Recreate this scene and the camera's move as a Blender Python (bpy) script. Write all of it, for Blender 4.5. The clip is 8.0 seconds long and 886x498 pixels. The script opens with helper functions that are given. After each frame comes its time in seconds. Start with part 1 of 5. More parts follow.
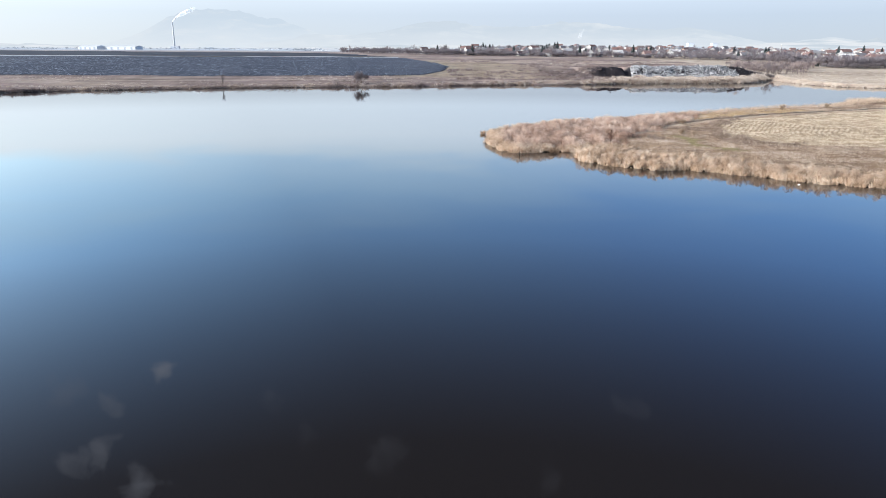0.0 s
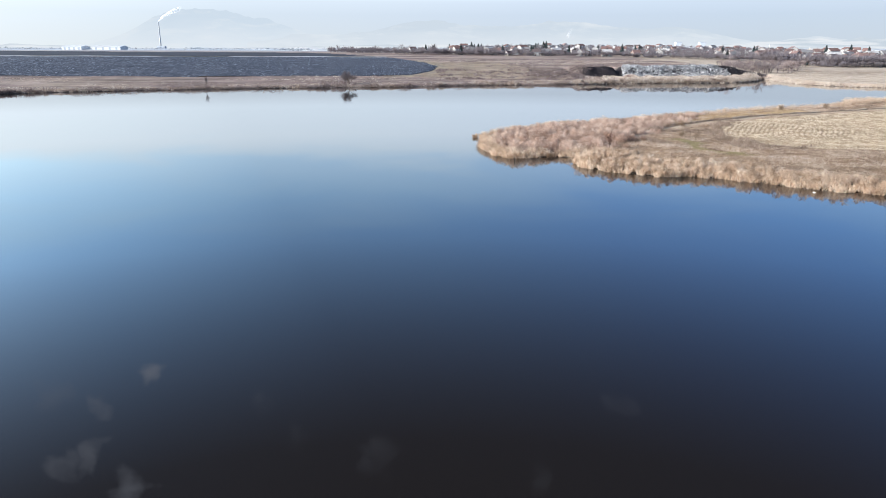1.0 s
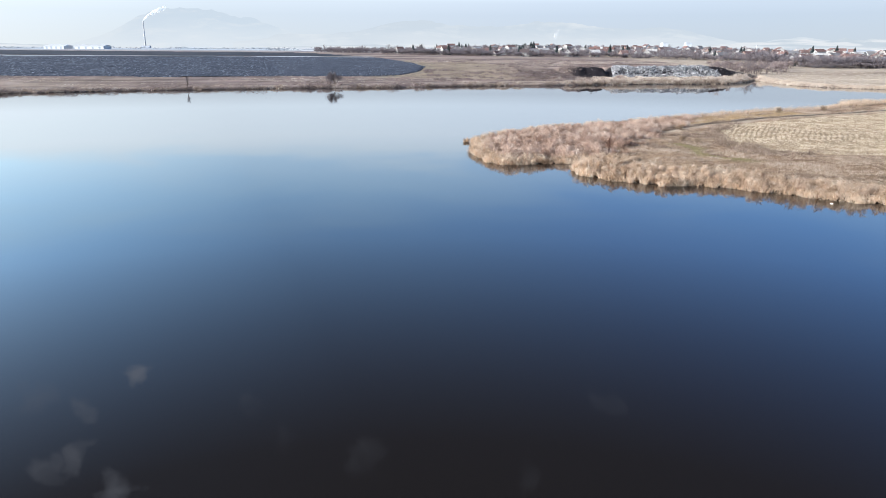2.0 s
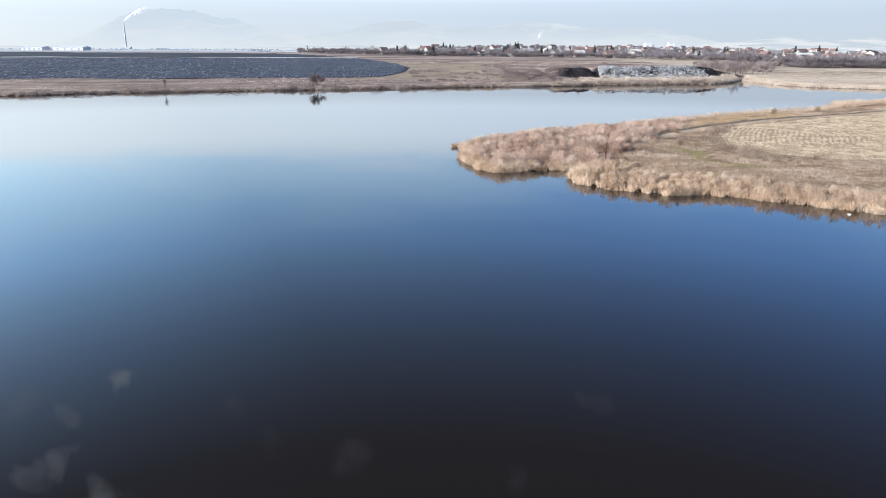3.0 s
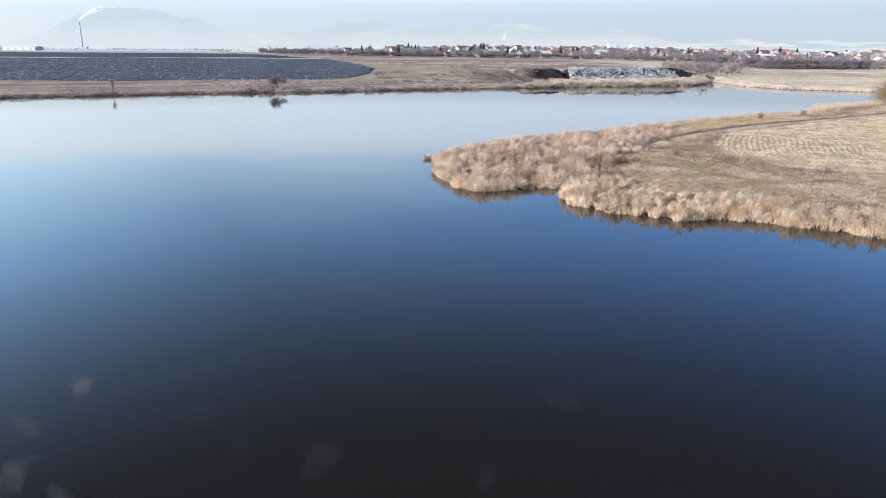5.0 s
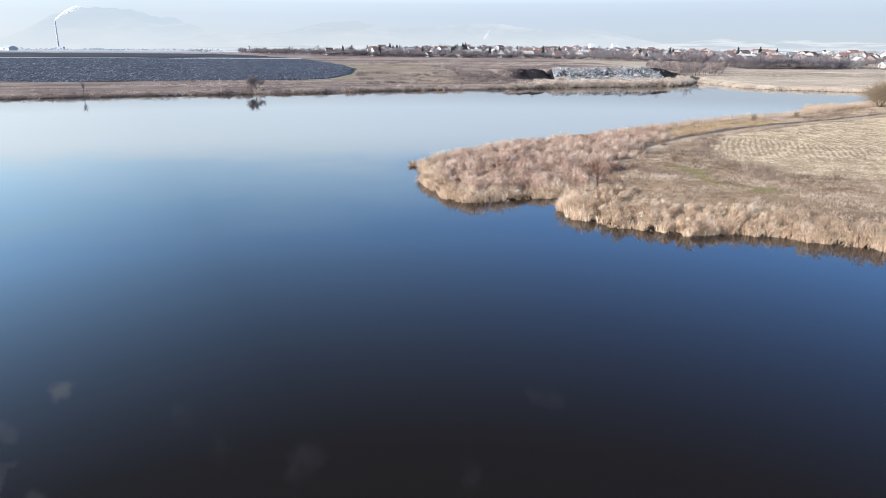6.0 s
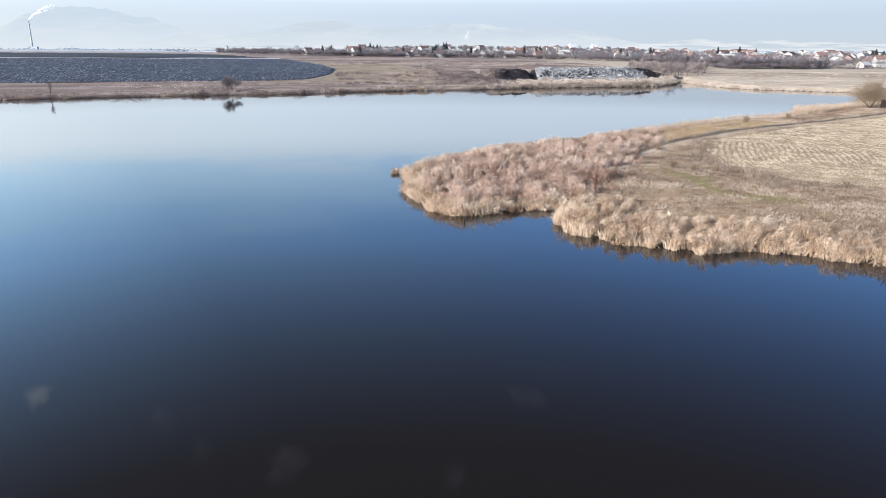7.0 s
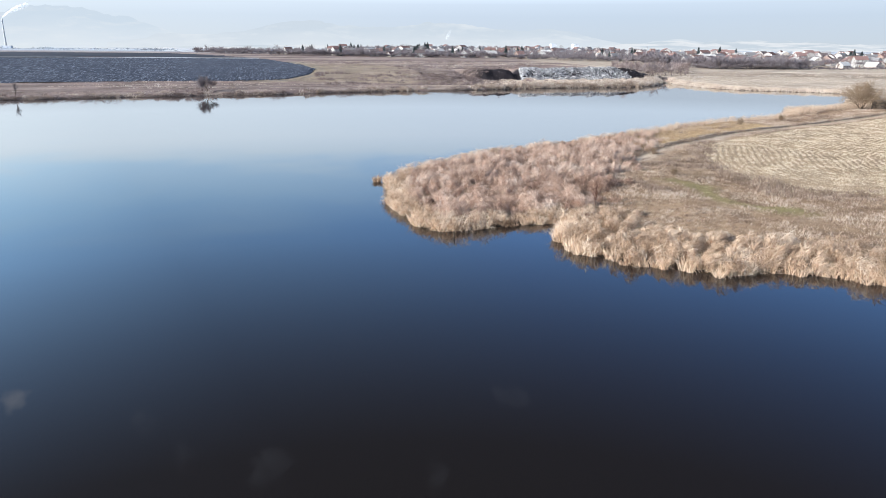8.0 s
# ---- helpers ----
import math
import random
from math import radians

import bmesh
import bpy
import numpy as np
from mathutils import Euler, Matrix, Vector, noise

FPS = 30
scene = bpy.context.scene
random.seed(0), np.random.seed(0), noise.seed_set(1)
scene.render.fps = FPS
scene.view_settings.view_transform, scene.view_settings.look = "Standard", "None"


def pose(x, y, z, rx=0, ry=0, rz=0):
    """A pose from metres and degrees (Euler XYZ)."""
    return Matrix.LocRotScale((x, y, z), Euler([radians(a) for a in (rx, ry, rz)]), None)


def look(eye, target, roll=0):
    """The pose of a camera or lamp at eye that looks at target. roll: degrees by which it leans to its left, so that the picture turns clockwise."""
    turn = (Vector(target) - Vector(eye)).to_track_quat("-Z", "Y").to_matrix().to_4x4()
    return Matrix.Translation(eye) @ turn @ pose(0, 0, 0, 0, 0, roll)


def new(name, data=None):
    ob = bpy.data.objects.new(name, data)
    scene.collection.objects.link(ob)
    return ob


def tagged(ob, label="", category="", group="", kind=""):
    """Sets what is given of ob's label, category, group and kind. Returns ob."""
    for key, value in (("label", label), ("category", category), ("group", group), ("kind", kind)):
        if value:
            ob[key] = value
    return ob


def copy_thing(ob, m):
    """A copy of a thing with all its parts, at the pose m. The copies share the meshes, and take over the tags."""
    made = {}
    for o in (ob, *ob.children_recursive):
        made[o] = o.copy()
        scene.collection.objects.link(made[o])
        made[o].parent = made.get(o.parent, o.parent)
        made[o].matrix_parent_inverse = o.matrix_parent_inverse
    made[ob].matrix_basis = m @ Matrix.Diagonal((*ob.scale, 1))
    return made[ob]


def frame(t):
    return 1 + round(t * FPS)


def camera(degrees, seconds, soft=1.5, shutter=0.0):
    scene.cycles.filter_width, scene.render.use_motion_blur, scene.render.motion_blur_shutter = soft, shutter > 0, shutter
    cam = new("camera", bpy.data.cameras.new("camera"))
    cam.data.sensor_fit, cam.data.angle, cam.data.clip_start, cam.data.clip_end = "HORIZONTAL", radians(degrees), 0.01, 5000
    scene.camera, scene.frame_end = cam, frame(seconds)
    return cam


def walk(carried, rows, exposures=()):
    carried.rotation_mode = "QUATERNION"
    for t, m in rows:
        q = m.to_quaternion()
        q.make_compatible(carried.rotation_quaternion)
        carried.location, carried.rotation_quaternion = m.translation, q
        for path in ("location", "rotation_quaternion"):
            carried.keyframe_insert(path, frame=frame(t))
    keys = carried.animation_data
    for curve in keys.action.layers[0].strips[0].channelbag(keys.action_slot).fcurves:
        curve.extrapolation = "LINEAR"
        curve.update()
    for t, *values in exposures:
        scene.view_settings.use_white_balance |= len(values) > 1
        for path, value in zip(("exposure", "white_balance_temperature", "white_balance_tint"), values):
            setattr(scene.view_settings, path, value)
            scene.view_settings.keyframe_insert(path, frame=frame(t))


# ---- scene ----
cam = camera(64.9, 8.0, soft=0.75)
PATH = [
    (0, (0.162, 0.415, 14.885), (0.261, 2.335, 14.334), 0.3),
    (0.5, (0.179, 3.298, 14.875), (0.293, 5.217, 14.324), 0.2),
    (1, (0.192, 6.249, 14.882), (0.321, 8.167, 14.33), 0.2),
    (2.5, (0.329, 15.216, 14.871), (0.513, 17.13, 14.32), 0.3),
    (3, (0.399, 18.12, 14.866), (0.604, 20.032, 14.316), 0.2),
    (3.5, (0.437, 21.035, 14.901), (0.664, 22.945, 14.352), 0.3),
    (4, (0.532, 23.997, 14.918), (0.781, 25.904, 14.369), 0.3),
    (4.5, (0.686, 26.974, 14.92), (0.96, 28.878, 14.371), 0.3),
    (6, (1.317, 36.004, 14.894), (1.664, 37.896, 14.346), 0.3),
    (6.5, (1.592, 39.04, 14.908), (1.964, 40.927, 14.36), 0.3),
    (7, (1.969, 42.141, 14.844), (2.367, 44.023, 14.296), 0.3),
    (7.5, (2.369, 45.266, 14.776), (2.791, 47.143, 14.228), 0.3),
    (8, (2.84, 48.435, 14.724), (3.288, 50.306, 14.176), 0.4),
]
walk(cam, [(t, look(eye, aim, roll)) for t, eye, aim, roll in PATH], [(0, 0.3), (8, 0.3)])

# ---------------------------------------------------------------- light
SUN_AZ, SUN_EL = radians(256), radians(20)
to_sun = Vector((math.sin(SUN_AZ) * math.cos(SUN_EL), math.cos(SUN_AZ) * math.cos(SUN_EL), math.sin(SUN_EL)))
sun_data = bpy.data.lights.new("sun", "SUN")
sun_data.energy, sun_data.angle, sun_data.color = 5.0, radians(0.6), (1.0, 0.91, 0.79)
sun = new("sun", sun_data)
sun.matrix_world = look((0, 0, 60), Vector((0, 0, 60)) - to_sun)

world = bpy.data.worlds.new("winter_sky")
scene.world = world
world.use_nodes = True


def node(tree, kind, **sets):
    n = tree.nodes.new(kind)
    for key, value in sets.items():
        if key == "ins":
            for slot, v in value.items():
                if hasattr(v, "is_output"):
                    tree.links.new(v, n.inputs[slot])
                else:
                    n.inputs[slot].default_value = v
        else:
            setattr(n, key, value)
    return n


def calc(tree, op, a, b=0.5, c=0.5, clamp=False):
    n = node(tree, "ShaderNodeMath", operation=op, use_clamp=clamp, ins={0: a, 1: b, 2: c})
    return n.outputs[0]


def ramp(tree, fac, stops, interp="LINEAR"):
    n = node(tree, "ShaderNodeValToRGB", ins={0: fac})
    n.color_ramp.interpolation = interp
    while len(n.color_ramp.elements) < len(stops):
        n.color_ramp.elements.new(0.5)
    for e, (at, col) in zip(n.color_ramp.elements, stops):
        e.position = at
        e.color = (*col, 1) if hasattr(col, "__len__") else (col, col, col, 1)
    return n.outputs[0]


def mix(tree, fac, a, b, blend="MIX"):
    n = node(tree, "ShaderNodeMix", data_type="RGBA", blend_type=blend, ins={0: fac})
    for slot, v in ((6, a), (7, b)):
        if hasattr(v, "is_output"):
            tree.links.new(v, n.inputs[slot])
        else:
            n.inputs[slot].default_value = (*v, 1)
    return n.outputs[2]


def noise_tex(tree, vec, scale, detail=4.0, rough=0.55, distort=0.0):
    ins = {"Scale": scale, "Detail": detail, "Roughness": rough, "Distortion": distort}
    if vec is not None:
        ins["Vector"] = vec
    return node(tree, "ShaderNodeTexNoise", ins=ins).outputs[0]


wt = world.node_tree
wt.nodes.clear()
sky = node(wt, "ShaderNodeTexSky", sky_type="NISHITA", sun_disc=False, sun_elevation=SUN_EL, sun_rotation=SUN_AZ,
           altitude=500, air_density=1.0, dust_density=2.2, ozone_density=1.6)
coord = node(wt, "ShaderNodeTexCoord").outputs["Generated"]
split = node(wt, "ShaderNodeSeparateXYZ", ins={0: coord})
rise = split.outputs[2]
# aerosol haze: bright and pale low down, deep blue higher up
gain = ramp(wt, rise, [(0.0, (1.5, 1.75, 2.0)), (0.10, (1.6, 2.05, 2.5)), (0.26, (1.7, 2.25, 2.8)), (0.33, (1.46, 1.86, 2.26)), (0.42, (1.0, 1.19, 1.42)),
                       (0.52, (0.30, 0.33, 0.39)), (0.62, (0.18, 0.19, 0.22)), (1.0, (0.36, 0.39, 0.46))])
sky_col = node(wt, "ShaderNodeVectorMath", operation="SCALE", ins={0: sky.outputs[0], "Scale": 0.105}).outputs[0]
sky_col = node(wt, "ShaderNodeVectorMath", operation="MULTIPLY", ins={0: sky_col, 1: gain}).outputs[0]
# the sky brightens towards the sun
lean_sun = node(wt, "ShaderNodeVectorMath", operation="DOT_PRODUCT", ins={0: coord, 1: tuple(to_sun)}).outputs["Value"]
glow = ramp(wt, calc(wt, "MULTIPLY_ADD", lean_sun, 0.5, 0.5), [(0.0, (0.47, 0.54, 0.62)), (0.2, (0.53, 0.60, 0.72)), (0.3, (0.64, 0.69, 0.80)), (0.42, (0.90, 0.90, 0.92)), (0.5, (1.02, 0.99, 0.97)),
                                                                          (0.63, (1.68, 1.58, 1.44)), (0.75, (2.7, 2.3, 1.9)), (1.0, (3, 2.9, 2.8))])
sky_col = node(wt, "ShaderNodeVectorMath", operation="MULTIPLY", ins={0: sky_col, 1: glow}).outputs[0]
flat = node(wt, "ShaderNodeMapping", ins={0: coord, 3: (1.6, 1.6, 9.0)}).outputs[0]
lobes = noise_tex(wt, flat, 1.7, 4, 0.5, 0.3)
edge = calc(wt, "ADD", rise, calc(wt, "MULTIPLY", calc(wt, "SUBTRACT", lobes, 0.5), 0.15))
veil = ramp(wt, calc(wt, "MULTIPLY", edge, 4.0, clamp=True), [(0.0, 1.0), (0.48, 0.95), (0.60, 0.45), (1.0, 0.0)], "EASE")
# loose puffs of high cloud: where each stands, its reach as a cosine and how dense it is
PUFFS = [((-0.321, 0.854, 0.409), 0.9998, 0.85), ((-0.372, 0.819, 0.437), 0.9998, 0.45), ((-0.388, 0.784, 0.486), 0.99972, 0.75), ((-0.335, 0.778, 0.532), 0.9996, 0.8),
         ((-0.410, 0.772, 0.490), 0.9998, 0.5), ((-0.036, 0.843, 0.537), 0.9996, 0.2), ((-0.189, 0.869, 0.457), 0.9998, 0.14), ((0.186, 0.812, 0.553), 0.9997, 0.16),
         ((-0.430, 0.805, 0.408), 0.9997, 0.2), ((0.295, 0.837, 0.461), 0.9998, 0.12), ((-0.143, 0.853, 0.503), 0.9997, 0.10)]
swirl = node(wt, "ShaderNodeTexNoise", ins={"Vector": coord, "Scale": 24.0, "Detail": 3.0, "Roughness": 0.55}).outputs["Color"]
swirl = node(wt, "ShaderNodeVectorMath", operation="MULTIPLY_ADD", ins={0: swirl, 1: (0.10, 0.06, 0.06), 2: (-0.05, -0.03, -0.03)}).outputs[0]
ragged = node(wt, "ShaderNodeVectorMath", operation="NORMALIZE", ins={0: node(wt, "ShaderNodeVectorMath", operation="ADD", ins={0: coord, 1: swirl}).outputs[0]}).outputs[0]
torn = ramp(wt, noise_tex(wt, node(wt, "ShaderNodeMapping", ins={0: coord, 2: (0.3, 0.0, radians(-35)), 3: (24, 24, 48)}).outputs[0], 1.0, 5, 0.62, 0.5), [(0.25, 0.3), (0.70, 1.0)])
cover = 0.0
for toward, reach, dense in PUFFS:
    toward = tuple(Vector(toward).normalized())
    near_puff = node(wt, "ShaderNodeVectorMath", operation="DOT_PRODUCT", ins={0: ragged, 1: toward}).outputs["Value"]
    cover = calc(wt, "MAXIMUM", calc(wt, "MULTIPLY", calc(wt, "DIVIDE", calc(wt, "SUBTRACT", near_puff, reach), 1 - reach, clamp=True), dense), cover)
tone = mix(wt, calc(wt, "MULTIPLY", cover, torn, clamp=True), sky_col, (0.71, 0.80, 1.0))
low = ramp(wt, calc(wt, "MULTIPLY", rise, 5.0, clamp=True), [(0.0, (0.465, 0.515, 0.555)), (0.22, (0.462, 0.533, 0.612)), (0.30, (0.50, 0.575, 0.66)), (0.38, (0.67, 0.775, 0.89)), (0.58, (0.78, 0.905, 1.03)), (1.0, (0.62, 0.88, 1.10))])
low = mix(wt, 0.3, low, mix(wt, 1.0, low, glow, "MULTIPLY"))
tone = mix(wt, veil, tone, low)
back = node(wt, "ShaderNodeBackground", ins={0: tone, 1: 1.23})
wt.links.new(back.outputs[0], node(wt, "ShaderNodeOutputWorld").inputs[0])

# ---------------------------------------------------------------- materials


def material(name, rough=0.85, spec=0.3):
    m = bpy.data.materials.new(name)
    m.use_nodes = True
    t = m.node_tree
    b = t.nodes["Principled BSDF"]
    b.inputs["Roughness"].default_value = rough
    b.inputs["Specular IOR Level"].default_value = spec
    return m, t, b


def obj_coord(t):
    return node(t, "ShaderNodeTexCoord").outputs["Object"]


def bump(t, b, height, strength=0.4, distance=0.05):
    n = node(t, "ShaderNodeBump", ins={"Strength": strength, "Distance": distance, "Height": height})
    t.links.new(n.outputs[0], b.inputs["Normal"])


def plain(name, col, rough=0.8, vary=0.25, scale=3.0, spec=0.3, metal=0.0, per_object=0.0):
    """A weathered surface of one colour: large stains, fine grain and a light relief."""
    m, t, b = material(name, rough, spec)
    v = obj_coord(t)
    big, fine = noise_tex(t, v, scale * 0.3, 3), noise_tex(t, v, scale * 4, 5, 0.65)
    f = calc(t, "ADD", calc(t, "MULTIPLY", big, 0.6), calc(t, "MULTIPLY", fine, 0.4))
    if per_object:
        f = calc(t, "ADD", f, calc(t, "MULTIPLY", calc(t, "SUBTRACT", node(t, "ShaderNodeObjectInfo").outputs["Random"], 0.5), per_object))
    dark, light = tuple(c * (1 - vary) for c in col), tuple(min(c * (1 + vary), 0.95) for c in col)
    t.links.new(ramp(t, f, [(0.3, dark), (0.7, light)]), b.inputs["Base Color"])
    b.inputs["Metallic"].default_value = metal
    bump(t, b, fine, 0.25, 0.02)
    return m


def blades(name, stops, through_light=0.4):
    """Dry or green blades, coloured by each blade's own tint."""
    m, t, b = material(name, 0.75, 0.15)
    tint = node(t, "ShaderNodeAttribute", attribute_name="tint").outputs["Fac"]
    v = obj_coord(t)
    f = calc(t, "ADD", tint, calc(t, "MULTIPLY", calc(t, "SUBTRACT", noise_tex(t, v, 0.35, 3), 0.5), 0.55), clamp=True)
    col = ramp(t, f, stops)
    t.links.new(col, b.inputs["Base Color"])
    if through_light:
        tr = node(t, "ShaderNodeBsdfTranslucent", ins={0: col})
        mx = node(t, "ShaderNodeMixShader", ins={0: through_light, 1: b.outputs[0], 2: tr.outputs[0]})
        t.links.new(mx.outputs[0], t.nodes["Material Output"].inputs[0])
    return m


def water_material():
    m, t, b = material("lake_water", 0.015, 0.5)
    b.inputs["Base Color"].default_value = (0.0126, 0.0104, 0.0097, 1)
    b.inputs["IOR"].default_value = 1.333
    v = node(t, "ShaderNodeMapping", ins={0: obj_coord(t), 3: (0.5, 0.9, 1)}).outputs[0]
    swell, fine = noise_tex(t, v, 0.12, 3), noise_tex(t, v, 1.3, 3)
    # a light breeze roughens the far corner of the bay
    pos = node(t, "ShaderNodeSeparateXYZ", ins={0: obj_coord(t)})
    breeze = calc(t, "MULTIPLY", calc(t, "SUBTRACT", calc(t, "ADD", pos.outputs[0], calc(t, "MULTIPLY", noise_tex(t, v, 0.05), 40.0)), 165.0), 0.04, clamp=True)
    h = calc(t, "ADD", calc(t, "MULTIPLY", swell, 0.4), calc(t, "MULTIPLY", fine, calc(t, "MULTIPLY_ADD", breeze, 0.8, 0.02)))
    bump(t, b, h, 0.12, 0.05)
    return m


def ground_material():
    m, t, b = material("winter_ground", 0.95, 0.1)
    v = obj_coord(t)
    col = node(t, "ShaderNodeAttribute", attribute_name="soil").outputs["Color"]
    long_v = node(t, "ShaderNodeMapping", ins={0: v, 3: (0.6, 0.25, 1)}).outputs[0]
    coarse, mid, fine = noise_tex(t, long_v, 0.16, 5, 0.6), noise_tex(t, v, 1.1, 5, 0.65), noise_tex(t, v, 9.0, 3, 0.6)
    f = calc(t, "ADD", calc(t, "MULTIPLY", coarse, 0.45), calc(t, "ADD", calc(t, "MULTIPLY", mid, 0.35), calc(t, "MULTIPLY", fine, 0.2)))
    gain = ramp(t, f, [(0.3, 0.45), (0.5, 0.95), (0.7, 1.45)])
    c = mix(t, 1.0, col, gain, "MULTIPLY")
    # thin hoar frost in patches
    frost = ramp(t, noise_tex(t, long_v, 0.5, 6, 0.7), [(0.58, 0.0), (0.78, 0.18)])
    red = node(t, "ShaderNodeSeparateColor", ins={0: col}).outputs[0]
    c = mix(t, calc(t, "MULTIPLY", frost, calc(t, "MULTIPLY", red, 3.0, clamp=True)), c, (0.56, 0.51, 0.48))
    t.links.new(c, b.inputs["Base Color"])
    bump(t, b, calc(t, "ADD", mid, calc(t, "MULTIPLY", fine, 0.3)), 0.7, 0.25)
    return m


def plough_material():
    m, t, b = material("ploughed_soil", 0.9, 0.2)
    v = obj_coord(t)
    v1 = node(t, "ShaderNodeMapping", ins={0: v, 2: (0, 0, radians(-6)), 3: (1.7, 0.13, 1)}).outputs[0]
    v2 = node(t, "ShaderNodeMapping", ins={0: v, 2: (0, 0, radians(22)), 3: (1.9, 0.13, 1)}).outputs[0]
    a, c = noise_tex(t, v1, 1.0, 2, 0.5, 0.5), noise_tex(t, v2, 0.9, 2, 0.5, 0.5)
    f = calc(t, "MULTIPLY", calc(t, "MAXIMUM", a, c), calc(t, "MULTIPLY_ADD", noise_tex(t, v, 0.03, 3), 0.16, 0.92))
    col = ramp(t, f, [(0.42, (0.022, 0.027, 0.043)), (0.55, (0.042, 0.050, 0.076)), (0.64, (0.115, 0.130, 0.17)), (0.76, (0.36, 0.385, 0.45))])
    t.links.new(col, b.inputs["Base Color"])
    bump(t, b, f, 0.5, 0.5)
    return m


def glass_material():
    m, t, b = material("window_glass", 0.08, 0.6)
    b.inputs["Base Color"].default_value = (0.03, 0.035, 0.045, 1)
    return m


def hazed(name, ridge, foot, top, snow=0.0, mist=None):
    """Distant land as a glowing backdrop: haze tint above, valley mist at its foot, both painted."""
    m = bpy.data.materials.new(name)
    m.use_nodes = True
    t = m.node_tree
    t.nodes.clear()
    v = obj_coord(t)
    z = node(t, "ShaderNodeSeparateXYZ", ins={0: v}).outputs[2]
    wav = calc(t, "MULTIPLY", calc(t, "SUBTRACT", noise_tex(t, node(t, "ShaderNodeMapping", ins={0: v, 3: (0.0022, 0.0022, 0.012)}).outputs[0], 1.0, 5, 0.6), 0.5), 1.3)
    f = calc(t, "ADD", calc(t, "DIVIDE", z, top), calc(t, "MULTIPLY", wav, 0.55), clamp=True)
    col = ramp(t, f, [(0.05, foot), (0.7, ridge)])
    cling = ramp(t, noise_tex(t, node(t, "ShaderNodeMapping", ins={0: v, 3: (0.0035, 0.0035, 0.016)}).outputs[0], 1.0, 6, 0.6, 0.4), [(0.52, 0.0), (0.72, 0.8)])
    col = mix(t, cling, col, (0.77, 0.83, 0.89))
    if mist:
        # one flank is painted towards the sky's colour, as if mist swallows it
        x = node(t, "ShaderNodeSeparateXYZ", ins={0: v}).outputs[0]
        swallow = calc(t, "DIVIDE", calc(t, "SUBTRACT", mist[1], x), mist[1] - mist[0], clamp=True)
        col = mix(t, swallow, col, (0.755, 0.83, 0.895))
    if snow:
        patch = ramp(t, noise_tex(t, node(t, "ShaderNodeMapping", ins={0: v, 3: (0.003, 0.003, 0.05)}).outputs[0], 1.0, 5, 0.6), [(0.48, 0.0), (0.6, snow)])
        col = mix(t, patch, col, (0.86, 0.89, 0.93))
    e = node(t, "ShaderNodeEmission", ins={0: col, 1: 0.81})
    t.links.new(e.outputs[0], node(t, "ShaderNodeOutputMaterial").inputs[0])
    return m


WATER, GROUND, PLOUGH, GLASS = water_material(), ground_material(), plough_material(), glass_material()
REED = blades("dry_reed", [(0.0, (0.26, 0.17, 0.115)), (0.35, (0.60, 0.44, 0.32)), (0.7, (0.75, 0.595, 0.465)), (1.0, (0.82, 0.71, 0.60))])
REED_FAR = blades("far_reed", [(0.0, (0.13, 0.095, 0.082)), (0.4, (0.31, 0.24, 0.20)), (0.75, (0.49, 0.405, 0.345)), (1.0, (0.66, 0.585, 0.52))])
REED_EAST = blades("bleached_reed", [(0.0, (0.26, 0.19, 0.15)), (0.4, (0.52, 0.42, 0.345)), (0.75, (0.69, 0.59, 0.50)), (1.0, (0.80, 0.72, 0.64))])
BRUSH = blades("grey_brush", [(0.0, (0.10, 0.076, 0.074)), (0.5, (0.24, 0.185, 0.178)), (1.0, (0.40, 0.33, 0.315))], 0.35)
REED_PINK = blades("frosted_reed", [(0.0, (0.216, 0.137, 0.108)), (0.35, (0.52, 0.36, 0.285)), (0.7, (0.735, 0.555, 0.452)), (1.0, (0.86, 0.735, 0.645))])
GRASS = blades("dry_grass", [(0.0, (0.149, 0.097, 0.072)), (0.4, (0.333, 0.235, 0.173)), (0.75, (0.495, 0.382, 0.302)), (1.0, (0.594, 0.491, 0.409))])
STRAW = blades("stubble_straw", [(0.0, (0.24, 0.17, 0.115)), (0.4, (0.47, 0.37, 0.265)), (1.0, (0.75, 0.645, 0.51))])
GREEN = blades("green_grass", [(0.0, (0.21, 0.17, 0.09)), (0.5, (0.34, 0.285, 0.145)), (1.0, (0.53, 0.45, 0.30))])
WEED = blades("dead_weeds", [(0.0, (0.11, 0.078, 0.062)), (0.5, (0.25, 0.182, 0.145)), (1.0, (0.46, 0.37, 0.30))], 0.1)
TWIG = blades("bare_twigs", [(0.0, (0.07, 0.05, 0.04)), (0.5, (0.16, 0.115, 0.085)), (1.0, (0.27, 0.21, 0.16))], 0.0)
# needles lifted and blued: distance haze painted into their colour
NEEDLE = blades("conifer_needles", [(0.0, (0.03, 0.044, 0.05)), (0.5, (0.055, 0.074, 0.078)), (1.0, (0.085, 0.105, 0.11))], 0.0)
WILLOW = blades("willow_twigs", [(0.0, (0.13, 0.09, 0.062)), (0.5, (0.25, 0.178, 0.122)), (1.0, (0.38, 0.29, 0.215))], 0.1)
# distant woods and trees: grey-lilac haze painted into the twig colour
HAZEWOOD = blades("hazed_woods", [(0.0, (0.168, 0.143, 0.154)), (0.5, (0.222, 0.190, 0.200)), (1.0, (0.235, 0.214, 0.232))], 0.4)
# far hedges: pale blue-grey haze painted into the twig colour
HAZEWOOD_PALE = blades("pale_hazed_woods", [(0.0, (0.25, 0.275, 0.315)), (0.5, (0.32, 0.35, 0.39)), (1.0, (0.42, 0.45, 0.49))], 0.2)
